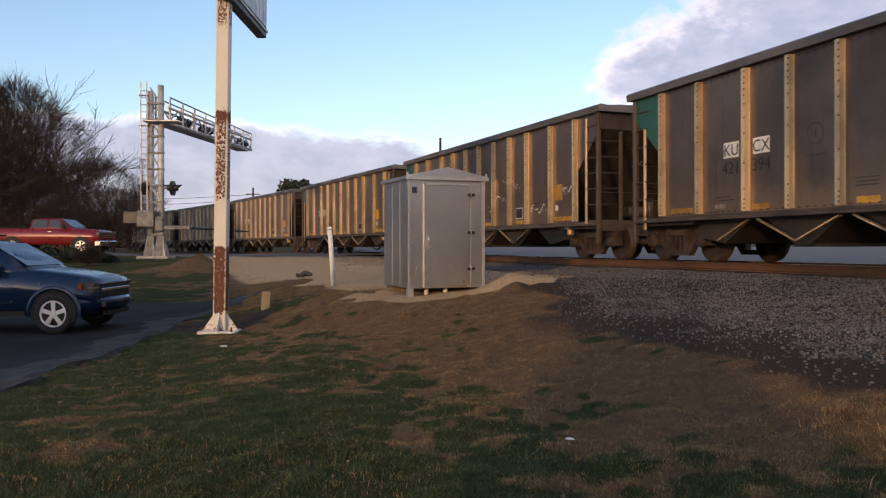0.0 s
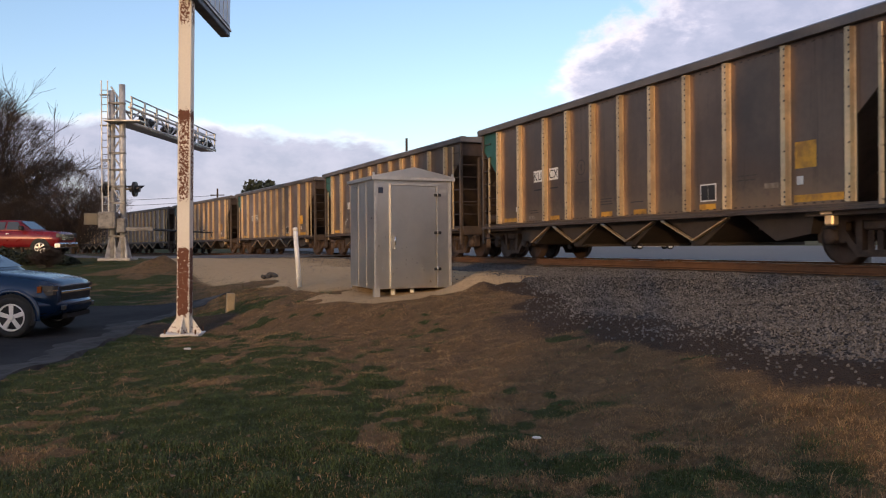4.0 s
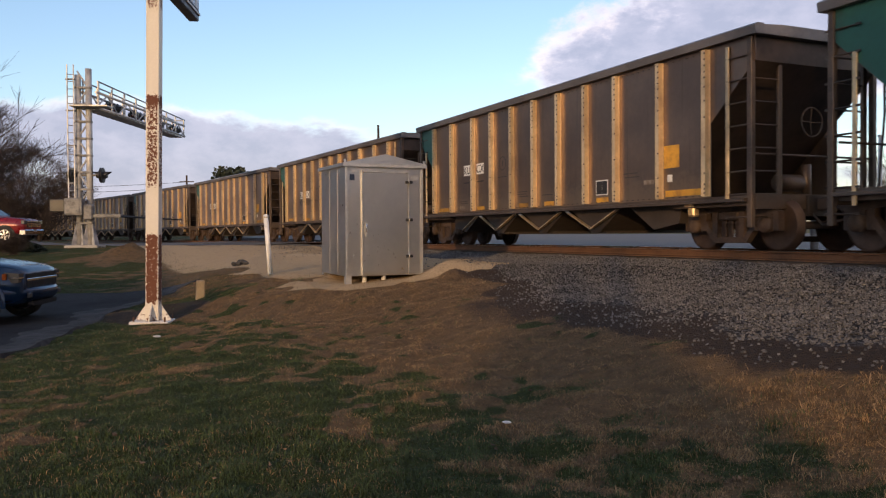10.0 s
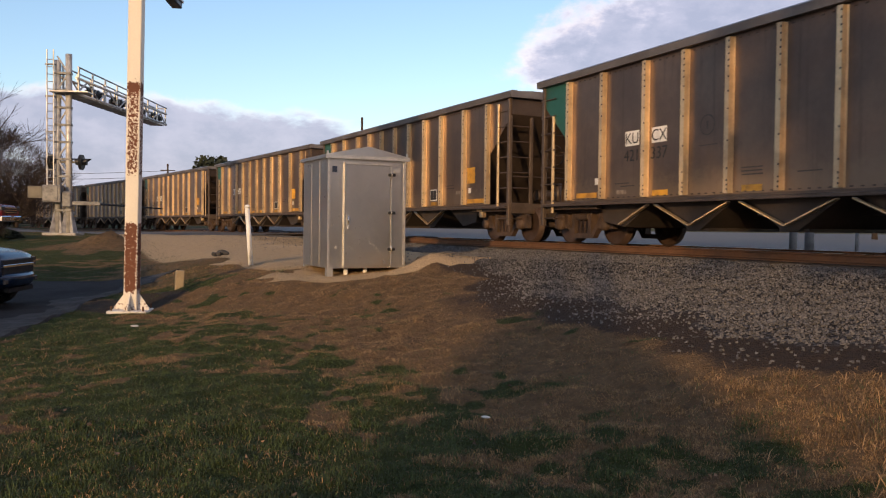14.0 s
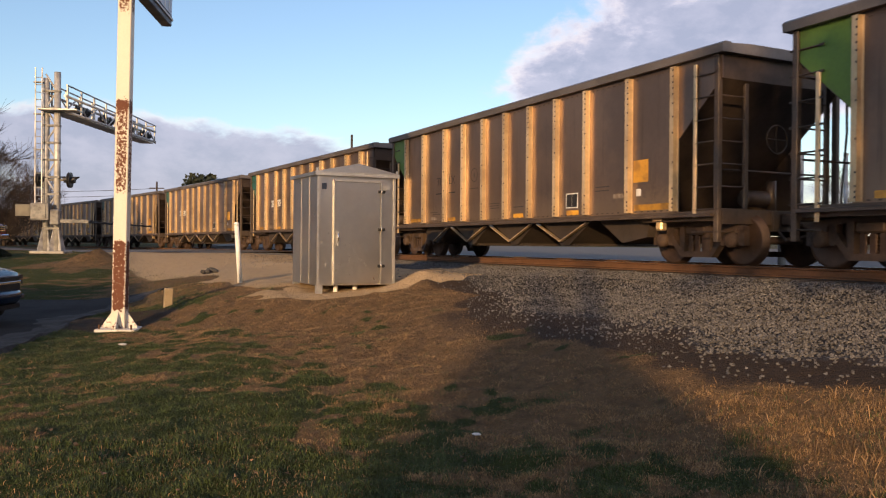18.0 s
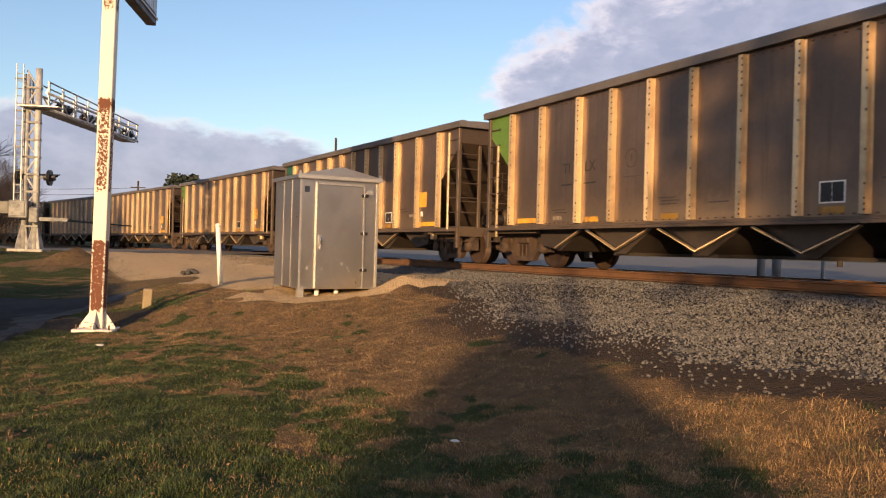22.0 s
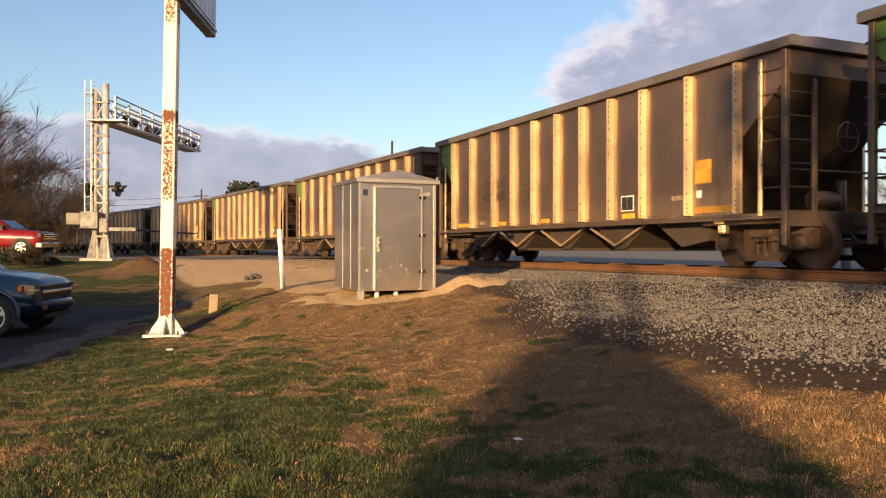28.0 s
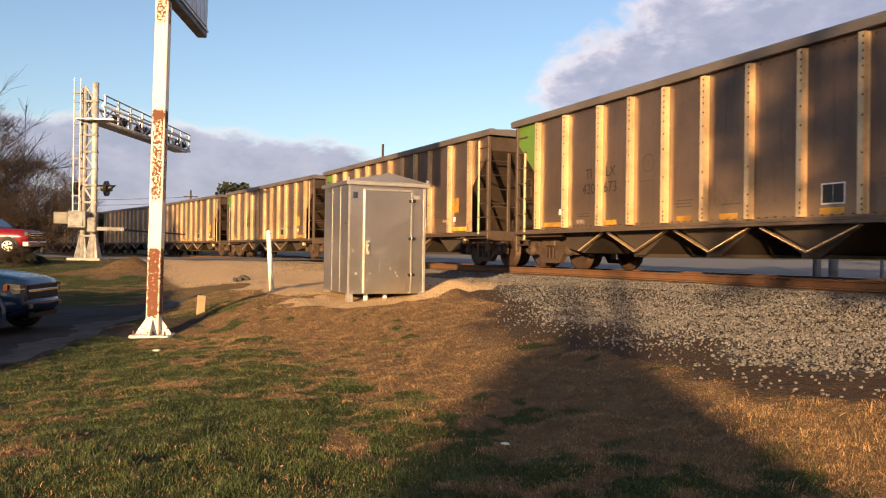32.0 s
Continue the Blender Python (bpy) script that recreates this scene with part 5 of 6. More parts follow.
# ---- behind the camera: an unseen house, added to cast the shadow on the lawn ----
def make_shadow_casters():
    h = thing("house", pose(-8.4, -16.1, -0.05, 0, 0, -24), "unseen gabled house shape added to cast the lawn shadow", "house")
    WL, WR, D, R = 1.9, 4.4, 8.0, 5.5
    EL, ER = R - 3.0, R - 2.5
    bm = bmesh.new()
    extrude(bm, [(-WL, 0), (WR, 0), (WR, ER), (0, R - 0.15), (-WL, EL)], "y", -D, 0)
    part("wall", bm, M_SIDING, h)
    for w, e in ((WR + 0.4, ER - 0.2), (-WL - 0.3, EL - 0.47)):
        bm = bmesh.new()
        extrude(bm, [(0, R), (w, e), (w, e - 0.12), (0, R - 0.14)], "y", -D - 0.4, 0.4)
        part("roof", bm, M_ROOF, h)
    # unseen block, added to keep the sun off the lot and SUV
    b = thing("lot_shade_building", pose(-21.4, -11.5, -0.2), "unseen flat-roofed block added to shade the parking lot", "building")
    boxpart("wall", (-22.0, -14.0, 0), (0, 0, 7.3), M_SIDING, b)
    boxpart("parapet", (-22.1, -14.1, 7.3), (0.1, 0.1, 7.55), M_CONCRETE, b)
    boxpart("door", (-12.0, 0.003, 0.1), (-10.0, 0.06, 2.5), M_GLASS, b)
    # added unseen tree behind the house; two leaning limbs and leaf clump cast shadows
    p = thing("shadow_tree", pose(-14.4, -29.6, -0.1, 0, 0, -24), "unseen half-bare tree with leaning limbs, added for its shadow", "tree")
    tubepart("trunk", (0.3, 0, 0), (0.1, 0, 8.2), 0.22, M_BARK, p, r1=0.16, n=10)
    tubepart("limb", (0.1, 0, 8.1), (-1.9, 0, 11.4), 0.15, M_BARK, p, r1=0.09, n=8)
    tubepart("limb", (-0.2, 0, 8.0), (-2.4, 0, 10.4), 0.17, M_BARK, p, r1=0.06, n=8)
    r = random.Random(77)
    bm = bmesh.new()
    for _ in range(900):
        q = Vector((r.gauss(0, 1), r.gauss(0, 1), r.gauss(0, 1))).normalized() * r.random() ** 0.4
        c = Vector((-0.62 + 0.95 * q.x, 0.9 * q.y, 7.75 + 0.85 * q.z - 0.25 * q.x))
        n = Vector((r.uniform(-1, 1), r.uniform(-1, 1), r.uniform(-1, 1))).normalized()
        u = n.orthogonal().normalized() * r.uniform(0.06, 0.12)
        v = n.cross(u) * r.uniform(0.8, 1.3)
        bm.faces.new([bm.verts.new(c + k) for k in (u, v, -u, -v)])
    tagged(part("foliage", bm, M_LEAF, p), kind="stuff")


make_shadow_casters()


# ---- the thin cloud that drifts off the sun ----
def make_cloud():
    m = bpy.data.materials.new("thin_cloud")
    m.use_nodes = True
    nt = m.node_tree
    nt.nodes.clear()
    tc = N(nt, "ShaderNodeTexCoord").outputs["Object"]
    sep = N(nt, "ShaderNodeSeparateXYZ", {0: tc})
    r = smooth(nt, sep.outputs[0], -470.0, 300.0)
    wisp = N(nt, "ShaderNodeTexNoise", {"Vector": tc, "Scale": 0.012, "Detail": 4.0}).outputs[0]
    dens = math_node(nt, "ADD", math_node(nt, "MULTIPLY", r, 0.97), math_node(nt, "MULTIPLY", math_node(nt, "SUBTRACT", wisp, 0.5), math_node(nt, "MULTIPLY", r, 0.1)), True)
    clear = N(nt, "ShaderNodeBsdfTransparent")
    body = N(nt, "ShaderNodeBsdfTranslucent", {"Color": (0.9, 0.9, 0.92, 1)})
    ms = N(nt, "ShaderNodeMixShader", {0: dens, 1: clear.outputs[0], 2: body.outputs[0]})
    N(nt, "ShaderNodeOutputMaterial", {0: ms.outputs[0]})
    bm = bmesh.new()
    n = 24
    vs = [[bm.verts.new((-500 + 1000 * i / n, -260 + 520 * j / 8, 14 * math.sin(i * 0.9) * math.cos(j * 1.1))) for i in range(n + 1)] for j in range(9)]
    for a, b in zip(vs, vs[1:]):
        for i in range(n):
            bm.faces.new((a[i], a[i + 1], b[i + 1], b[i])).smooth = True
    return tagged(part("cloud", bm, m), "thin pale cloud drifting in front of the low sun", "cloud", kind="structure")


cloud = make_cloud()
CLOUD_TURN = TO_SUN.to_track_quat("Z", "Y").to_matrix().to_4x4()
CLOUD_PATH = [(0.0, 180.0), (8.0, 150.0), (14.0, 90.0), (18.0, 5.0), (22.0, -125.0), (28.0, -330.0), (32.0, -440.0)]


# ---- vehicles ----
def loft(bm, stations):
    """A shell over cross sections: x, bottom, shoulder height, top, half width at the bottom, at the shoulder and at the top."""
    rings = []
    for x, zb, zm, zt, wb, wm, wt in stations:
        half = [(0.0, zt + 0.012), (wt * 0.55, zt + 0.008), (wt * 0.93, zt - 0.012), (wt, zt - 0.05), (wm, zm + 0.04), (wm, zm - 0.04), (wb + (wm - wb) * 0.5, zb + (zm - zb) * 0.35), (wb, zb)]
        ring = [bm.verts.new((x, y, z)) for y, z in half] + [bm.verts.new((x, -y, z)) for y, z in half[:0:-1]]
        rings.append(ring)
    n = len(rings[0])
    for a, b in zip(rings, rings[1:]):
        for k in range(n):
            bm.faces.new((a[k], a[(k + 1) % n], b[(k + 1) % n], b[k])).smooth = True
    bm.faces.new(rings[0])
    bm.faces.new(rings[-1][::-1])


def road_wheel(car, x, y, r, spokes, side):
    bm = bmesh.new()
    lathe(bm, [(r * 0.66, -0.11), (r * 0.92, -0.12), (r, -0.085), (r, 0.085), (r * 0.92, 0.12), (r * 0.66, 0.11), (r * 0.64, 0.0), (r * 0.66, -0.11)], "y", 28, caps=False)
    w = part("wheel", bm, M_TYRE, car, "", pose(x, y, r, 0, 0, 0 if side > 0 else 180))
    bm = bmesh.new()
    lathe(bm, [(r * 0.67, 0.03), (r * 0.67, 0.115), (r * 0.60, 0.112), (r * 0.58, 0.05)], "y", 28, caps=False)
    for k in range(spokes):
        a = k * math.tau / spokes + 0.3
        c, s = math.cos(a), math.sin(a)
        for q0, q1, wd in ((0.0, r * 0.62, 0.034),):
            vs = [bm.verts.new((c * q - s * o, d, s * q + c * o)) for d in (0.05, 0.10) for q, o in ((q0, -wd), (q1, -wd * 1.25), (q1, wd * 1.25), (q0, wd))]
            for f in ((4, 5, 6, 7), (0, 1, 5, 4), (1, 2, 6, 5), (2, 3, 7, 6)):
                bm.faces.new([vs[i] for i in f])
    lathe(bm, [(0.058, 0.05), (0.058, 0.112), (0.04, 0.12)], "y", 14)
    part("rim", bm, M_RIM, w, "five-spoke alloy rim")
    bm = bmesh.new()
    lathe(bm, [(r * 0.58, 0.0), (r * 0.58, 0.02)], "y", 20)
    part("brake_disc", bm, M_TRIM, w)


def arch(bm, x, y, r, s):
    """A flat black face on the flank, drawn for the shade inside a wheel arch."""
    ring = [bm.verts.new((x + r * math.cos(a), y, r * 0.36 + 0.22 + r * math.sin(a) * 0.98)) for a in np.linspace(-0.35, math.pi + 0.35, 18)]
    bm.faces.new(ring if s < 0 else ring[::-1])


def make_suv():
    x0, y0 = -6.45, 16.05
    c = thing("suv", pose(x0, y0, gz(x0 - 1, y0) + 0.012, 0, 0, -1.5), "dark blue sport utility vehicle parked on the asphalt lot", "car")
    bm = bmesh.new()
    loft(bm, [(0.0, 0.50, 0.70, 0.91, 0.60, 0.66, 0.60), (-0.06, 0.40, 0.70, 0.99, 0.72, 0.80, 0.74), (-0.25, 0.34, 0.74, 1.06, 0.82, 0.91, 0.80), (-0.6, 0.33, 0.80, 1.12, 0.86, 0.945, 0.80),
              (-1.1, 0.33, 0.82, 1.18, 0.87, 0.95, 0.80), (-1.5, 0.33, 0.84, 1.21, 0.87, 0.95, 0.84), (-2.6, 0.33, 0.84, 1.21, 0.87, 0.95, 0.87), (-4.4, 0.35, 0.84, 1.20, 0.86, 0.945, 0.86), (-4.8, 0.42, 0.78, 1.12, 0.80, 0.90, 0.82), (-4.87, 0.5, 0.78, 1.05, 0.7, 0.84, 0.76)])
    part("body", bm, M_BLUE, c)
    bm = bmesh.new()
    loft(bm, [(-1.30, 1.04, 1.10, 1.20, 0.80, 0.82, 0.74), (-1.70, 1.06, 1.15, 1.46, 0.84, 0.86, 0.70), (-2.15, 1.06, 1.18, 1.68, 0.85, 0.88, 0.65), (-2.45, 1.06, 1.18, 1.74, 0.85, 0.88, 0.62), (-3.4, 1.06, 1.18, 1.76, 0.85, 0.88, 0.62), (-4.35, 1.06, 1.18, 1.73, 0.84, 0.87, 0.61), (-4.78, 1.06, 1.1, 1.20, 0.80, 0.84, 0.66)])
    cab = part("cabin", bm, M_BLUE, c)
    bm = bmesh.new()
    vs = [bm.verts.new(v) for v in ((-1.36, 0.70, 1.262), (-1.36, -0.70, 1.262), (-2.10, -0.60, 1.682), (-2.10, 0.60, 1.682))]
    bm.faces.new(vs)
    part("windscreen", bm, M_GLASS, cab)
    for s in (1, -1):
        for a, b, n in ((-1.78, -2.62, 0.75), (-2.74, -3.55, 0.0), (-3.65, -4.4, 0.0)):
            bm = bmesh.new()
            vs = [bm.verts.new(v) for v in ((a + 0.02, s * 0.862, 1.235), (b, s * 0.868, 1.235), (b, s * 0.678, 1.66), (a - n * 0.50, s * 0.682, 1.64))]
            bm.faces.new(vs if s > 0 else vs[::-1])
            bmesh.ops.translate(bm, verts=bm.verts, vec=(0, s * 0.018, 0))
            part("side_window", bm, M_GLASS, cab)
        m = boxpart("mirror", (-1.95, s * 0.92 - 0.02, 1.20), (-1.75, s * 1.10, 1.36), M_TRIM, c, bevel=0.03)
        bm = bmesh.new()
        extrude(bm, [(-0.03, 0.93), (-0.04, 0.77), (-0.18, 0.755), (-0.31, 0.81), (-0.29, 0.955)], "y", s * 0.50, s * 0.86)
        hl = part("headlamp", bm, M_LENS, c, "clear headlamp with an amber corner")
        boxpart("corner_lamp", (-0.305, s * 0.875 - 0.04, 0.82), (-0.235, s * 0.875 + 0.012, 0.93), M_AMBER, hl)
        boxpart("lamp_bar", (-0.20, s * 0.50, 0.838), (-0.022, s * 0.868, 0.862), M_CHROME, hl)
        boxpart("fog_lamp", (0.02, s * 0.62 - 0.06, 0.48), (0.075, s * 0.62 + 0.06, 0.57), M_LENS, c, bevel=0.01)
        boxpart("side_moulding", (-3.4, s * 0.94, 0.55), (-1.5, s * 0.965, 0.62), M_BLUE, c, bevel=0.008)
        for x in (-0.75, -3.62):
            bm = bmesh.new()
            arch(bm, x, s * 0.9535, 0.435, s)
            part("arch_shade", bm, M_TRIM, c)
            bm = bmesh.new()
            last = None
            for a in np.linspace(-0.2, math.pi + 0.2, 20):
                row = [bm.verts.new((x + q * math.cos(a), s * d, 0.40 + q * math.sin(a) * 0.96)) for q, d in ((0.425, 0.94), (0.43, 0.972), (0.49, 0.966), (0.52, 0.945))]
                if last:
                    for k in range(3):
                        bm.faces.new((last[k], row[k], row[k + 1], last[k + 1])).smooth = True
                last = row
            part("fender_flare", bm, M_BLUE, c)
            road_wheel(c, x, s * 0.86, 0.375, 5, s)
        boxpart("door_handle", (-2.6, s * 0.955, 0.98), (-2.42, s * 0.985, 1.02), M_BLUE, c, bevel=0.008)
    g = boxpart("grille", (-0.05, -0.62, 0.66), (0.012, 0.62, 0.92), M_TRIM, c, bevel=0.01)
    boxpart("grille_bar", (0.0, -0.64, 0.78), (0.026, 0.64, 0.83), M_CHROME, g, bevel=0.006)
    bm = bmesh.new()
    rows = []
    for y in np.linspace(-0.93, 0.93, 17):
        back = 0.42 * abs(y / 0.93) ** 3.2
        rows.append([bm.verts.new((x - back, y, z)) for x, z in ((-0.12, 0.67), (0.03, 0.67), (0.12, 0.645), (0.155, 0.60), (0.15, 0.53), (0.11, 0.46), (0.06, 0.41), (-0.12, 0.38))])
    for a, b in zip(rows, rows[1:]):
        for k in range(7):
            bm.faces.new((a[k], a[k + 1], b[k + 1], b[k])).smooth = True
    b = part("front_bumper", bm, M_BLUE, c)
    boxpart("air_dam", (-0.04, -0.5, 0.32), (0.06, 0.5, 0.40), M_TRIM, b)
    for s in (1, -1):
        bm = bmesh.new()
        tube(bm, (-2.5, s * 0.58, 1.84), (-4.3, s * 0.58, 1.83), 0.018)
        part("roof_rail", bm, M_TRIM, c)
        boxpart("sill_moulding", (-3.2, s * 0.90, 0.33), (-1.3, s * 0.95, 0.42), M_TRIM, c)


make_suv()


def make_pickup():
    x0, y0 = -17.75, 43.2
    z = max(gz(x0 - 2, y0) + 0.02, 0.62)
    c = thing("pickup_truck", pose(x0, y0, z, 0, 0, -3), "bright red crew-cab pickup truck waiting on the road", "pickup truck")
    bm = bmesh.new()
    loft(bm, [(0.0, 0.62, 0.85, 1.10, 0.80, 0.85, 0.80), (-0.10, 0.50, 0.85, 1.20, 0.90, 0.96, 0.86), (-0.4, 0.46, 0.9, 1.26, 0.92, 1.01, 0.88), (-1.3, 0.46, 0.9, 1.31, 0.93, 1.01, 0.90), (-1.6, 0.46, 0.9, 1.32, 0.93, 1.01, 0.93), (-3.75, 0.46, 0.9, 1.33, 0.93, 1.01, 0.94), (-5.7, 0.5, 0.9, 1.34, 0.93, 1.01, 0.97), (-5.85, 0.55, 0.9, 1.32, 0.9, 0.98, 0.95)])
    part("body", bm, M_RED, c)
    bm = bmesh.new()
    loft(bm, [(-1.45, 1.24, 1.27, 1.33, 0.86, 0.88, 0.80), (-2.15, 1.25, 1.3, 1.79, 0.90, 0.93, 0.70), (-2.5, 1.25, 1.3, 1.85, 0.90, 0.93, 0.68), (-3.45, 1.25, 1.3, 1.84, 0.90, 0.93, 0.68), (-3.72, 1.25, 1.3, 1.78, 0.9, 0.92, 0.70)])
    cab = part("cab", bm, M_RED, c)
    bm = bmesh.new()
    vs = [bm.verts.new(v) for v in ((-1.52, 0.74, 1.395), (-1.52, -0.74, 1.395), (-2.10, -0.64, 1.80), (-2.10, 0.64, 1.80))]
    bm.faces.new(vs)
    part("windscreen", bm, M_GLASS, cab)
    for s in (1, -1):
        for a, b, n in ((-1.95, -2.7, 0.45), (-2.8, -3.6, 0.0)):
            bm = bmesh.new()
            vs = [bm.verts.new(v) for v in ((a, s * 0.935, 1.36), (b, s * 0.935, 1.36), (b, s * 0.765, 1.77), (a - n * 0.5, s * 0.765, 1.75))]
            bm.faces.new(vs if s > 0 else vs[::-1])
            part("side_window", bm, M_GLASS, cab)
        boxpart("mirror", (-1.95, s * 0.98 - 0.02, 1.32), (-1.75, s * 1.22, 1.55), M_TRIM, c, bevel=0.03)
        boxpart("headlamp", (-0.16, s * 0.66, 0.95), (0.02, s * 0.96, 1.15), M_LENS, c, bevel=0.02)
        boxpart("door_handle", (-2.7, s * 1.005, 1.12), (-2.5, s * 1.03, 1.17), M_CHROME, c, bevel=0.008)
        for x in (-0.95, -4.6):
            bm = bmesh.new()
            arch(bm, x, s * 1.0135, 0.52, s)
            part("arch_shade", bm, M_TRIM, c)
            road_wheel(c, x, s * 0.92, 0.41, 6, s)
    g = boxpart("grille", (-0.04, -0.66, 0.80), (0.015, 0.66, 1.12), M_TRIM, c, bevel=0.01)
    for zz in (0.86, 0.97, 1.08):
        boxpart("grille_bar", (0.0, -0.66, zz - 0.02), (0.03, 0.66, zz + 0.02), M_CHROME, g)
    b = boxpart("front_bumper", (-0.25, -1.0, 0.40), (0.10, 1.0, 0.68), M_CHROME, c, "chrome front bumper", bevel=0.04)
    boxpart("number_plate", (0.10, -0.16, 0.58), (0.11, 0.16, 0.70), M_GALV, b)
    boxpart("bed_floor", (-5.75, -0.85, 1.345), (-3.8, 0.85, 1.36), M_TRIM, c)


make_pickup()


# ---- bare trees and bushes ----
def make_tree(name, m, height, spread, label, seed, twigs=5, low=0.12, lean=(0.0, 0.0), fine=0):
    """A bare tree: a tapered trunk, limbs, and a crown of fine twigs."""
    r = random.Random(seed)
    t = thing(name, m, label, "tree" if height > 3 else "bush")
    trunk_h = height * 0.30
    bm = bmesh.new()
    tube(bm, (0, 0, -0.2), (lean[0] * trunk_h, lean[1] * trunk_h, trunk_h), height * 0.028, height * 0.018, 9)
    part("trunk", bm, M_BARK, t)
    crown = bmesh.new()

    def grow(bm2, p, d, length, rad, depth):
        n = 3 if depth else 2
        q = p
        for k in range(n):
            d = (d + Vector((r.uniform(-1, 1), r.uniform(-1, 1), r.uniform(-0.4, 0.7))) * 0.13).normalized()
            e = q + d * (length / n)
            tube(bm2, q, e, rad * (1 - 0.22 * k), rad * (1 - 0.22 * (k + 1)), 5 if depth > 2 else 3)
            if depth:
                for _ in range(twigs if depth == 1 else 2):
                    side = Vector((r.uniform(-1, 1), r.uniform(-1, 1), r.uniform(-0.35, 0.8)))
                    grow(crown if depth < 3 else bm2, q.lerp(e, r.random()), (d * 0.8 + side * 0.85).normalized(), length * r.uniform(0.42, 0.68), max(rad * 0.52, 0.006), depth - 1)
            q = e

    limbs = 11
    for k in range(limbs):
        a = k * math.tau / limbs * 2.4 + r.uniform(-0.3, 0.3)
        rise = r.uniform(0.2, 1.5)
        d = Vector((math.cos(a) * spread, math.sin(a) * spread, rise)).normalized()
        z = trunk_h * r.uniform(low / 0.3, 1.0)
        bm = bmesh.new()
        grow(bm, Vector((lean[0] * z, lean[1] * z, z)), d, height * r.uniform(0.40, 0.56), height * 0.0068, 3)
        part("limb", bm, M_BARK, t)
    # the finest twigs: slivers that point up and outward
    for _ in range(int(fine)):
        a, q = r.uniform(0, math.tau), r.random() ** 0.45
        up = r.random()
        w = height * 0.42 * spread * q * math.sin(math.pi * min(1.0, 0.12 + 0.80 * up))
        p = Vector((math.cos(a) * w, math.sin(a) * w, height * (0.10 + 0.84 * up * (1 - 0.12 * q))))
        d = Vector((math.cos(a) * q + r.uniform(-0.5, 0.5), math.sin(a) * q + r.uniform(-0.5, 0.5), r.uniform(0.1, 1.2))).normalized() * height * r.uniform(0.05, 0.12)
        o = d.orthogonal().normalized() * height * 0.0012
        crown.faces.new([crown.verts.new(k) for k in (p - o, p + o, p + d)])
    tagged(part("crown", crown, M_BARK, t), "crown of fine bare brown twigs", kind="stuff")
    return t


make_tree("bare_tree", pose(-27.6, 53.0, gz(-27.0, 53)), 12.0, 1.0, "wide bare brown tree behind the road", 8, 5, fine=9000)
make_tree("bare_tree", pose(-31.5, 52.0, gz(-31.5, 52)), 12.5, 1.2, "dense bare brown tree behind the road", 11, 4, fine=12000)
make_tree("bare_tree", pose(37.0, 56.0, gz(37, 56)), 8.0, 0.9, "small bare tree beyond the railway track", 23, 2)
for k, (bx, by, bh) in enumerate(((-13.1, 30.0, 0.9), (-24.5, 50.5, 5.0), (-29.0, 52.0, 5.5), (-33.0, 50.0, 6.0), (-23.0, 49.5, 3.6), (-20.6, 51.0, 4.4), (-22.4, 53.0, 6.4), (-36.0, 52.0, 6.0))):
    make_tree("bare_bush", pose(bx, by, gz(bx, by)), bh, 1.6, "tangled bare brown bush by the road", 40 + k, 4, 0.03, fine=9000)


def make_evergreen(x, y, h, r0, seed, low=0.45, n=900):
    r = random.Random(seed)
    t = thing("evergreen_tree", pose(x, y, gz(x, y)), "dark green evergreen tree by the railway or unseen, for shade", "tree")
    tubepart("trunk", (0, 0, -0.2), (0, 0, h * 0.6), 0.35, M_BARK, t, r1=0.15)
    bm = bmesh.new()
    for _ in range(n):
        a, q = r.uniform(0, math.tau), r.random() ** 0.5
        z = h * (low + (1 - low) * r.random())
        w = r0 * q * (1.1 - abs((z / h - 0.7) / 0.5) ** 2 * 0.8)
        c = Vector((math.cos(a) * w, math.sin(a) * w, z))
        n = Vector((r.uniform(-1, 1), r.uniform(-1, 1), r.uniform(-1, 1))).normalized()
        u = n.orthogonal().normalized() * r.uniform(0.2, 0.5)
        v = n.cross(u) * r.uniform(0.6, 1.0)
        bm.faces.new([bm.verts.new(c + p) for p in (u, v, -u, -v)])
    tagged(part("crown", bm, M_LEAF, t), kind="stuff")


# unseen tree behind the camera, added to shade the train on the right
make_evergreen(-8.3, -28.5, 15.6, 4.3, 9, 0.58, 1000)
for k, (ex, ey) in enumerate(((-36.5, 58.0), (-41.0, 57.0))):
    make_evergreen(ex, ey, 7.5, 3.4, 80 + k, 0.08, 1500)
make_evergreen(-22.2, 122.0, 9.9, 2.6, 3)
make_evergreen(-20.0, 124.0, 9.4, 2.0, 4)
# unseen row at the far left, added to throw shade on the distant cars
for k, (ex, ey) in enumerate(((-47.0, 55.0), (-52.5, 59.0), (-58.0, 62.0))):
    make_evergreen(ex, ey, 11.5, 4.6, 60 + k)


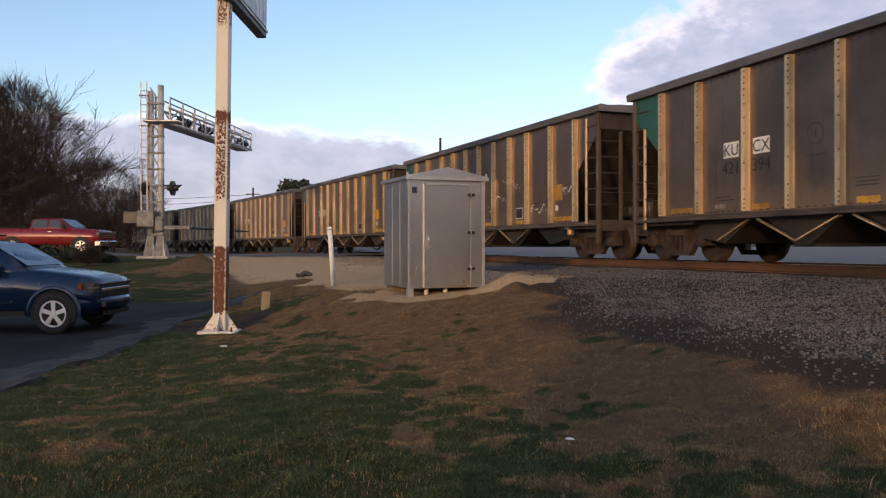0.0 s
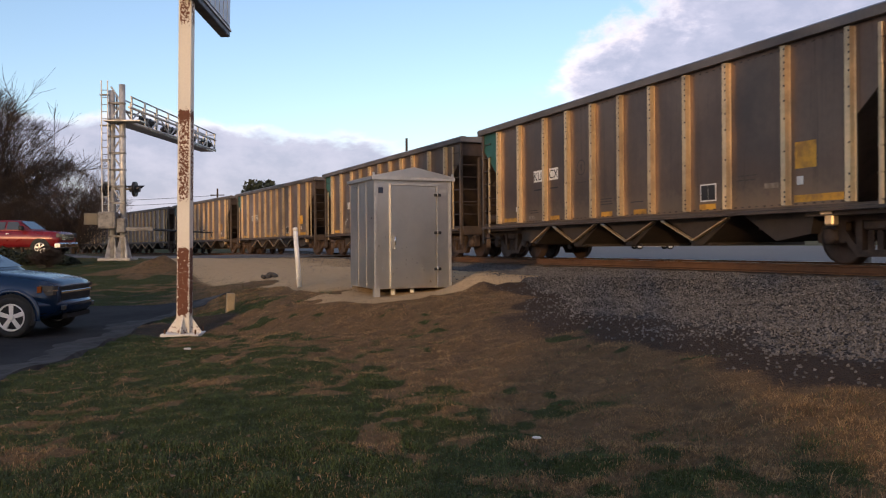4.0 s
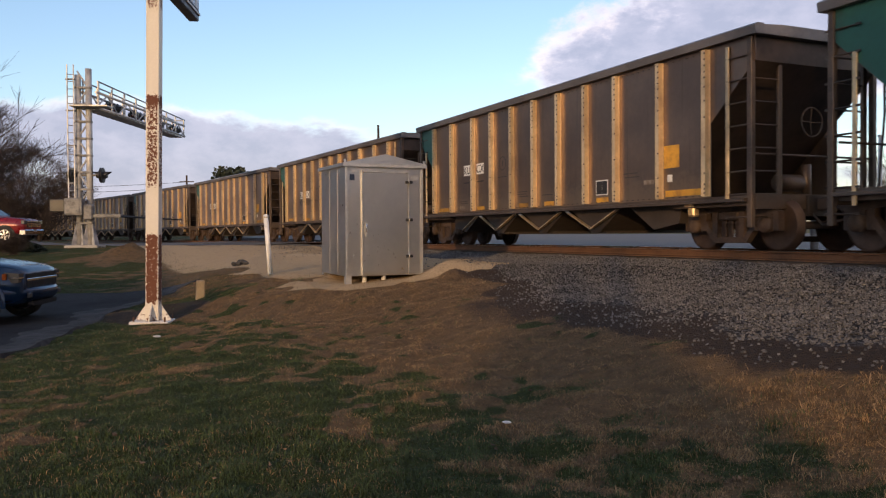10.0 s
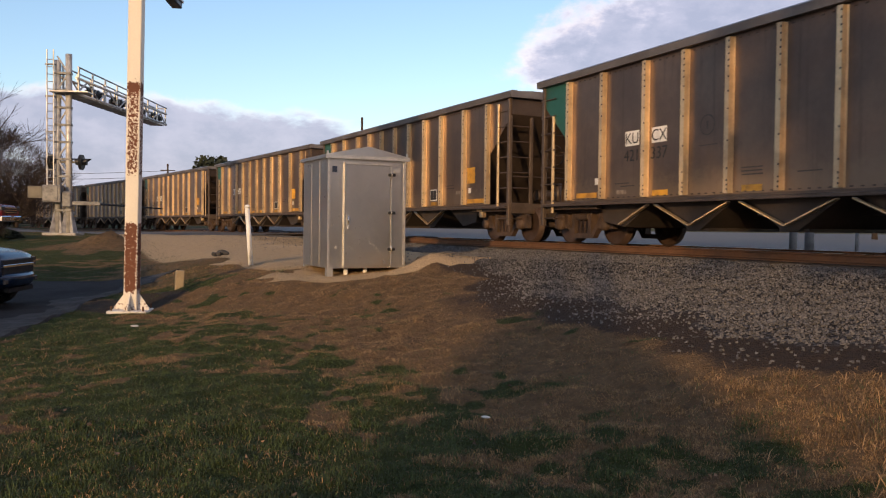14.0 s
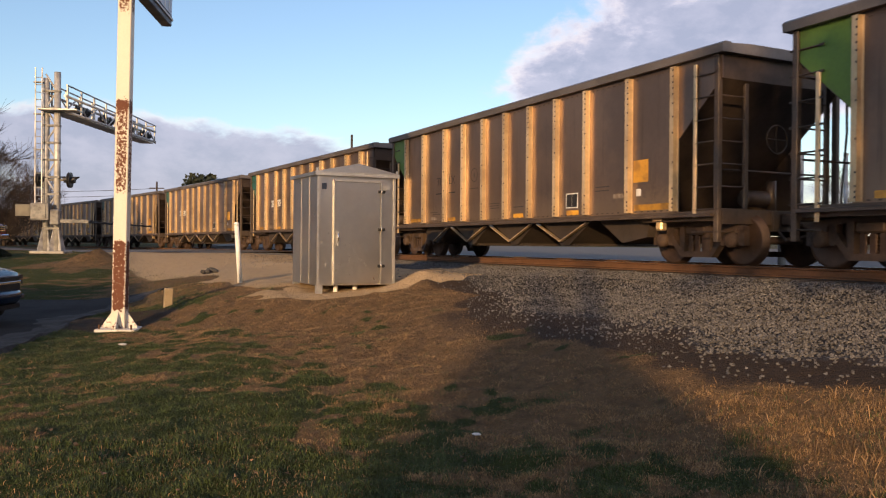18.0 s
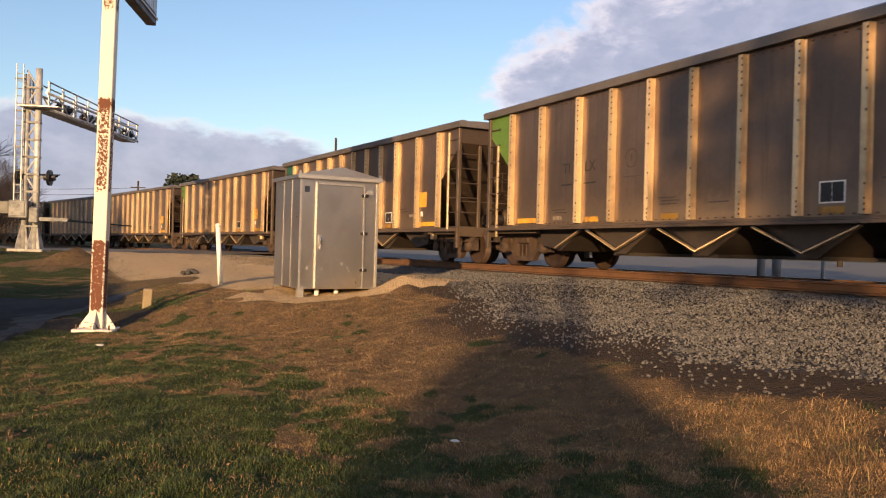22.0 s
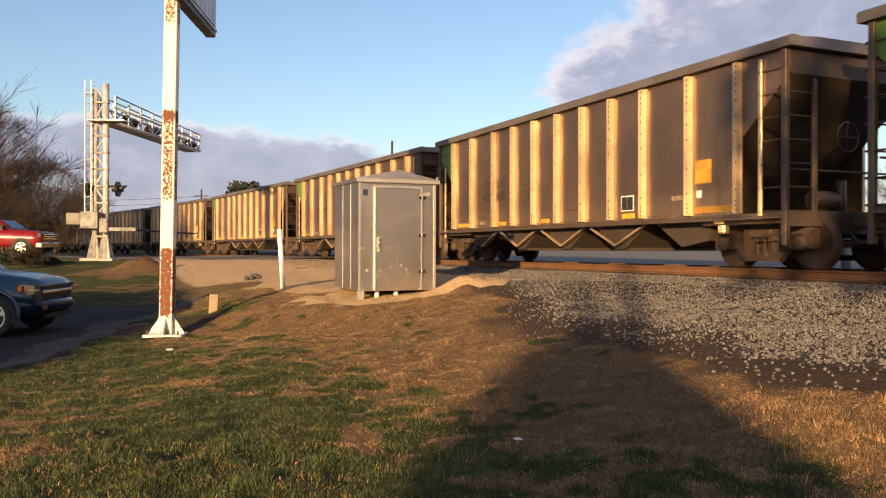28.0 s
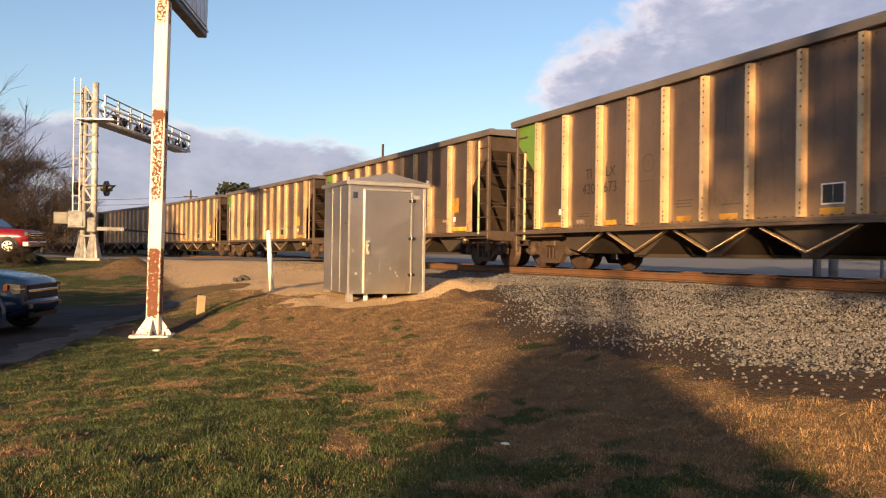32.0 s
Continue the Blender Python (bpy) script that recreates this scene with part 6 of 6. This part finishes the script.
def make_shrub(x, y, w, h, seed):
    """A low dense shrub: short stems and many small dark leaves."""
    r = random.Random(seed)
    t = thing("shrub", pose(x, y, gz(x, y)), "low dense dark green shrub at the edge of the road", "bush", "shrubs by the road")
    for k in range(5):
        a = k * 1.26
        tubepart("stem", (0, 0, -0.05), (math.cos(a) * w * 0.4, math.sin(a) * w * 0.4, h * 0.6), 0.025, M_BARK, t, r1=0.01, n=5)
    bm = bmesh.new()
    for _ in range(2600):
        a, q, z = r.uniform(0, math.tau), r.random() ** 0.5, r.random()
        rr = w * q * math.sqrt(max(0.05, 1 - z ** 2)) * (0.8 + 0.25 * math.sin(3 * a + seed) + 0.1 * math.sin(7 * a))
        c = Vector((math.cos(a) * rr, math.sin(a) * rr, h * z * (0.9 + 0.2 * math.sin(2 * a + seed))))
        n = Vector((r.uniform(-1, 1), r.uniform(-1, 1), r.uniform(-1, 1))).normalized()
        u = n.orthogonal().normalized() * r.uniform(0.03, 0.06)
        v = n.cross(u) * r.uniform(0.8, 1.6)
        bm.faces.new([bm.verts.new(c + k) for k in (u, v, -u, -v)])
    tagged(part("foliage", bm, M_LEAF, t), kind="stuff")


for k, (sx, sy, sw, sh) in enumerate(((-13.3, 31.6, 0.75, 0.30), (-14.4, 31.6, 0.95, 0.48), (-15.5, 31.8, 1.0, 0.60), (-16.6, 32.0, 1.05, 0.62), (-17.8, 32.4, 1.1, 0.62), (-19.2, 32.8, 1.2, 0.62))):
    make_shrub(sx, sy, sw, sh, 90 + k)


# ---- beyond the track ----
def make_beyond():
    for x, y, h in ((-0.25, 80.0, 11.6), (-25.1, 108.0, 8.5)):
        p = thing("utility_pole", pose(x, y, 0.4), "brown wooden utility pole", "utility pole", "far utility poles")
        tubepart("pole", (0, 0, 0), (0, 0, h - 0.4), 0.16, M_BARK, p, r1=0.11, n=8)
        if h < 10:
            boxpart("crossarm", (-0.9, -0.05, h - 1.3), (0.9, 0.05, h - 1.18), M_BARK, p)
    for dz in (0.0, 0.7):
        bm = bmesh.new()
        rows = []
        for k in range(13):
            q = k / 12
            e = Vector((-25.1 - 50 * q, 108.0 - 6 * q, 7.62 - dz - 2.2 * (q - q * q) * 2 + 0.4 * q))
            rows.append([bm.verts.new(e + Vector((0, 0.03 * math.cos(a), 0.03 * math.sin(a)))) for a in (0, 2.1, 4.2)])
        for a, b in zip(rows, rows[1:]):
            for k in range(3):
                bm.faces.new((a[k], a[(k + 1) % 3], b[(k + 1) % 3], b[k]))
        tagged(part("overhead_wire", bm, M_TRIM), "thin dark overhead wire strung from a utility pole", "wire")
    # posts and a white car beyond the track
    for k, (x, y, w) in enumerate(((12.1, 22.0, 0.11), (12.75, 22.3, 0.13), (14.0, 22.0, 0.05))):
        z = gz(x, y)
        p = thing("signal_post", pose(x, y, z), "grey steel post beside the railway track", "post", "posts beyond the track")
        tubepart("post", (0, 0, -0.1), (0, 0, 3.4), w, M_GALV, p, n=10)
        boxpart("cap", (-w, -w, 3.4), (w, w, 3.46), M_GALV, p)
    global white_car
    c = white_car = thing("white_car", pose(37.2, 70.0, 0.77), "white car driving on the street behind the train", "car")
    bm = bmesh.new()
    loft(bm, [(0.0, 0.36, 0.5, 0.68, 0.6, 0.68, 0.6), (-0.1, 0.25, 0.5, 0.74, 0.75, 0.84, 0.74), (-1.2, 0.24, 0.55, 0.9, 0.8, 0.88, 0.78), (-3.9, 0.24, 0.55, 0.95, 0.8, 0.88, 0.78), (-4.5, 0.35, 0.55, 0.9, 0.7, 0.8, 0.7)])
    part("body", bm, M_WHITE_MARK, c)
    bm = bmesh.new()
    loft(bm, [(-1.1, 0.84, 0.86, 0.9, 0.7, 0.74, 0.68), (-1.9, 0.85, 0.88, 1.38, 0.74, 0.78, 0.56), (-3.2, 0.85, 0.88, 1.40, 0.74, 0.78, 0.56), (-4.1, 0.85, 0.88, 0.95, 0.7, 0.74, 0.66)])
    part("cabin", bm, M_GLASS, c)
    for x in (-0.85, -3.5):
        for s in (1, -1):
            road_wheel(c, x, s * 0.78, 0.32, 5, s)


make_beyond()


# ---- turf ----
def blades(name, count, seed, x0, x1, y0, y1, pick, h0, h1, w0, mat, label, curl=0.5, far=6.5):
    """Many bent grass blades in one mesh; pick tells how likely a blade grows at a place."""
    r = np.random.RandomState(seed)
    y = y0 * (y1 / y0) ** r.rand(count)
    # most of them on the part of the lawn that is walked past, which widens with the distance
    near = r.rand(count) < 0.85
    lo, hi = np.where(near, np.maximum(x0, -0.62 * y - 0.4), x0), np.where(near, np.minimum(x1, 0.82 * y + 0.4), x1)
    x = lo + (hi - lo) * r.rand(count)
    clump = step(0.5 * value_noise(x, y, 5.0, seed + 60) + 0.5 * value_noise(x, y, 13.0, seed + 61), 0.25, 0.62)
    keep = (r.rand(count) < pick(x, y) * (0.35 + 0.65 * clump)) & ~inside_lot(x - 0.1, y)
    x, y, clump = x[keep], y[keep], clump[keep]
    n = len(x)
    z = ground_top(x, y) - 0.008
    grow = 0.55 + 0.5 * value_noise(x, y, 2.2, 31) + 0.6 * clump
    h, a = r.uniform(h0, h1, n) * grow, r.uniform(0, math.tau, n)
    w = w0 * r.uniform(0.7, 1.4, n) * (0.7 + y / 11)
    b = r.uniform(0, math.tau, n)
    lean = r.uniform(0.15, 1.0, n) ** 0.8 * curl * h * 1.6
    h = np.sqrt(np.maximum(h * h - 0.35 * lean * lean, (0.3 * h) ** 2))
    dx, dy = np.cos(a) * w, np.sin(a) * w
    lx, ly = np.cos(b) * lean, np.sin(b) * lean
    P = np.empty((n, 5, 3), np.float32)
    P[:, 0] = np.stack([x - dx, y - dy, z], -1)
    P[:, 1] = np.stack([x + dx, y + dy, z], -1)
    P[:, 2] = np.stack([x + dx * 0.85 + lx * 0.35, y + dy * 0.85 + ly * 0.35, z + h * 0.72], -1)
    P[:, 3] = np.stack([x - dx * 0.85 + lx * 0.35, y - dy * 0.85 + ly * 0.35, z + h * 0.72], -1)
    P[:, 4] = np.stack([x + lx, y + ly, z + h * r.uniform(0.7, 1.05, n)], -1)
    # beyond a few metres a blade is a single sliver
    full = y < far
    f, g = int(full.sum()), int((~full).sum())
    Q = P[~full][:, [0, 1, 4]]
    Q[:, :2] += 0.25 * (Q[:, :2] - Q[:, :2].mean(axis=1, keepdims=True))
    corners = np.concatenate([(np.arange(f)[:, None] * 5 + np.array([0, 1, 2, 3, 3, 2, 4])).reshape(-1), f * 5 + np.arange(g * 3)])
    starts = np.concatenate([(np.arange(f)[:, None] * 7 + np.array([0, 4])).reshape(-1), f * 7 + np.arange(g) * 3])
    me = bpy.data.meshes.new(name)
    me.vertices.add(f * 5 + g * 3)
    me.vertices.foreach_set("co", np.concatenate([P[full].reshape(-1), Q.reshape(-1)]))
    me.loops.add(len(corners))
    me.loops.foreach_set("vertex_index", corners.astype(np.int32))
    me.polygons.add(len(starts))
    me.polygons.foreach_set("loop_start", starts.astype(np.int32))
    me.update(calc_edges=True)
    me.materials.append(mat)
    return tagged(new(name, me), label, "grass", kind="stuff")


def turf(x, y):
    return np.clip(1.0 - stoniness(x, y) * 2.3, 0, 1) * (1 - sandiness(x, y))


M_BLADE = material("green_grass_blade", (0.052, 0.074, 0.015), 0.7, 0.0, 0.2, 2.6, 8.0, 0.0, (0.026, 0.040, 0.011), 0.75, spread=1.1)
M_STRAW = material("dry_grass_blade", (0.285, 0.172, 0.078), 0.85, 0.0, 0.2, 3.4, 8.0, 0.0, (0.135, 0.086, 0.045), 0.9, spread=1.1)
M_FIELD = material("dull_field_grass", (0.050, 0.052, 0.019), 0.8, 0.0, 0.2, 0.35, 3.0, 0.0, (0.090, 0.066, 0.032), 0.9, spread=0.5)
blades("grass", 520000, 1, -7.5, 6.0, 3.6, 21.0, lambda x, y: turf(x, y) * (0.06 + 0.94 * (1 - dryness(x, y))) * 1.2, 0.018, 0.046, 0.0017, M_BLADE, "short green lawn grass", 0.75)
blades("dry_grass", 660000, 2, -6.5, 6.5, 3.6, 21.0, lambda x, y: np.clip(turf(x, y) * (0.16 + dryness(x, y)) * 1.0, 0, 1), 0.014, 0.040, 0.0017, M_STRAW, "dry straw-brown grass", 1.0)
blades("tall_dry_grass", 5500, 3, 1.2, 6.5, 3.8, 10.0, lambda x, y: np.clip(turf(x, y) * step(x - 0.30 * y, -0.2, 0.8) * dryness(x, y) * value_noise(x, y, 1.8, 77) * 1.4, 0, 1), 0.05, 0.12, 0.0022, M_STRAW, "longer bleached grass by the gravel", 1.15)


blades("field_grass", 130000, 4, -30.0, -3.5, 18.0, 37.0, lambda x, y: np.clip(turf(x, y), 0, 1), 0.02, 0.05, 0.0016, M_FIELD, "short dull grass before the road", 0.8)


# ---- stones of the bank ----
def stones():
    r = np.random.RandomState(7)
    base = np.array([(1, 0, 0), (-1, 0, 0), (0, 1, 0), (0, -1, 0), (0, 0, 1), (0, 0, -1)], float)
    tri = np.array([(0, 2, 4), (2, 1, 4), (1, 3, 4), (3, 0, 4), (2, 0, 5), (1, 2, 5), (3, 1, 5), (0, 3, 5)])
    n = 185000
    s, u = -6 + 52 * r.rand(n) ** 1.5, r.uniform(1.15, 7.0, n)
    x, y, _ = on_track(s, u)
    x, y = np.asarray(x), np.asarray(y)
    ok = (r.rand(n) < np.clip(stoniness(x, y) * 1.75 - 0.70, 0.0, 1)) & (r.rand(n) > sandiness(x, y) * 0.93)
    x, y = x[ok], y[ok]
    n = len(x)
    size = r.uniform(0.011, 0.025, n) * (0.85 + 0.45 * (r.rand(n) > 0.93))
    V = base[None] * (size[:, None, None] * r.uniform(0.6, 1.25, (n, 6, 1)))
    q = r.normal(size=(n, 4))
    q /= np.linalg.norm(q, axis=1)[:, None]
    w, a, b, c = q.T
    R = np.stack([np.stack([1 - 2 * (b * b + c * c), 2 * (a * b - c * w), 2 * (a * c + b * w)], -1), np.stack([2 * (a * b + c * w), 1 - 2 * (a * a + c * c), 2 * (b * c - a * w)], -1), np.stack([2 * (a * c - b * w), 2 * (b * c + a * w), 1 - 2 * (a * a + b * b)], -1)], 1)
    V = np.einsum("nij,nkj->nki", R, V) + r.uniform(-0.004, 0.004, (n, 6, 3))
    C = np.stack([x, y, ground_top(x, y) + size * 0.35], -1)
    near = np.argsort(np.hypot(x - 3.4, y - 7.2))[:300]
    rest = np.setdiff1d(np.arange(n), near)
    me = bpy.data.meshes.new("ballast")
    P = (V + C[:, None])[rest]
    me.from_pydata(P.reshape(-1, 3).tolist(), [], (np.arange(len(rest))[:, None, None] * 6 + tri[None]).reshape(-1, 3).tolist())
    me.materials.append(M_STONE)
    tagged(new("ballast", me), "grey crushed-stone ballast along the track", "gravel", kind="stuff")
    shapes = []
    for k in range(12):
        g = bpy.data.meshes.new("ballast_stone")
        g.from_pydata((V[near[k]] / size[near[k]] * 0.019).tolist(), [], tri.tolist())
        g.materials.append(M_STONE_ONE)
        shapes.append(g)
    for k, i in enumerate(near):
        part("ballast_stone", shapes[k % 12], None, ground, "", pose(*C[i], 0, 0, float(r.uniform(0, 360))))


M_STONE_ONE = material("single_ballast_stone", (0.104, 0.097, 0.094), 0.9, 0.0, 0.3, 8.0, 40.0, 0.3, (0.080, 0.075, 0.072), 0.6, each=0.8)
stones()


def leaves():
    """Fallen leaves and pale bits over the lawn."""
    r = np.random.RandomState(12)
    n = 260
    x, y = r.uniform(-6, 5, n), 4 * (17 / 4) ** r.rand(n)
    ok = (turf(x, y) > 0.4) & ~inside_lot(x, y)
    x, y = x[ok], y[ok]
    n = len(x)
    z = ground_top(x, y) + r.uniform(0.02, 0.05, n)
    s, a = r.uniform(0.008, 0.024, n), r.uniform(0, math.tau, n)
    ang = a[:, None] + np.array([0, 1.2, 2.2, 3.4, 4.9])[None]
    P = np.stack([x[:, None] + np.cos(ang) * s[:, None], y[:, None] + np.sin(ang) * s[:, None], z[:, None] + r.uniform(-0.012, 0.016, (n, 5))], -1)
    me = bpy.data.meshes.new("fallen_leaves")
    me.from_pydata(P.reshape(-1, 3).tolist(), [], (np.arange(n)[:, None] * 5 + np.arange(5)).tolist())
    me.materials.append(material("dry_leaf", (0.15, 0.085, 0.045), 0.8, 0.0, 0.2, 1.0, 20.0, 0.0, (0.20, 0.14, 0.09), 0.5, spread=1.2))
    tagged(new("fallen_leaves", me), "small dry fallen leaves on the lawn", "leaves", kind="stuff")


leaves()


# ---- motions ----
def car_rows(n):
    rows = []
    for t in np.arange(0.0, 32.01, 1.0):
        s = 16.7732 + 13.50791 * t + 0.018839 * t * t - n * CAR_L - BODY
        # the two trucks carry the body along the bend
        x0, y0, _ = on_track(s - 6.17)
        x1, y1, _ = on_track(s + 6.17)
        z0, z1 = float(rail_z(s - 6.17)), float(rail_z(s + 6.17))
        yaw = math.degrees(math.atan2(y1 - y0, x1 - x0))
        rows.append((float(t), pose((x0 + x1) / 2, (y0 + y1) / 2, (z0 + z1) / 2, 0, -math.degrees(math.atan2(z1 - z0, 12.34)), yaw)))
    return rows


def motions():
    for n, car in cars.items():
        walk(car, car_rows(n))
    walk(white_car, [(float(t), pose(37.2 + 7.0 * (t - 6.0), 70.0, 0.77)) for t in range(0, 33, 4)])
    walk(cloud, [(t, Matrix.Translation(TO_SUN * 1500) @ CLOUD_TURN @ Matrix.Translation((-x, 0, 0))) for t, x in CLOUD_PATH])


motions()
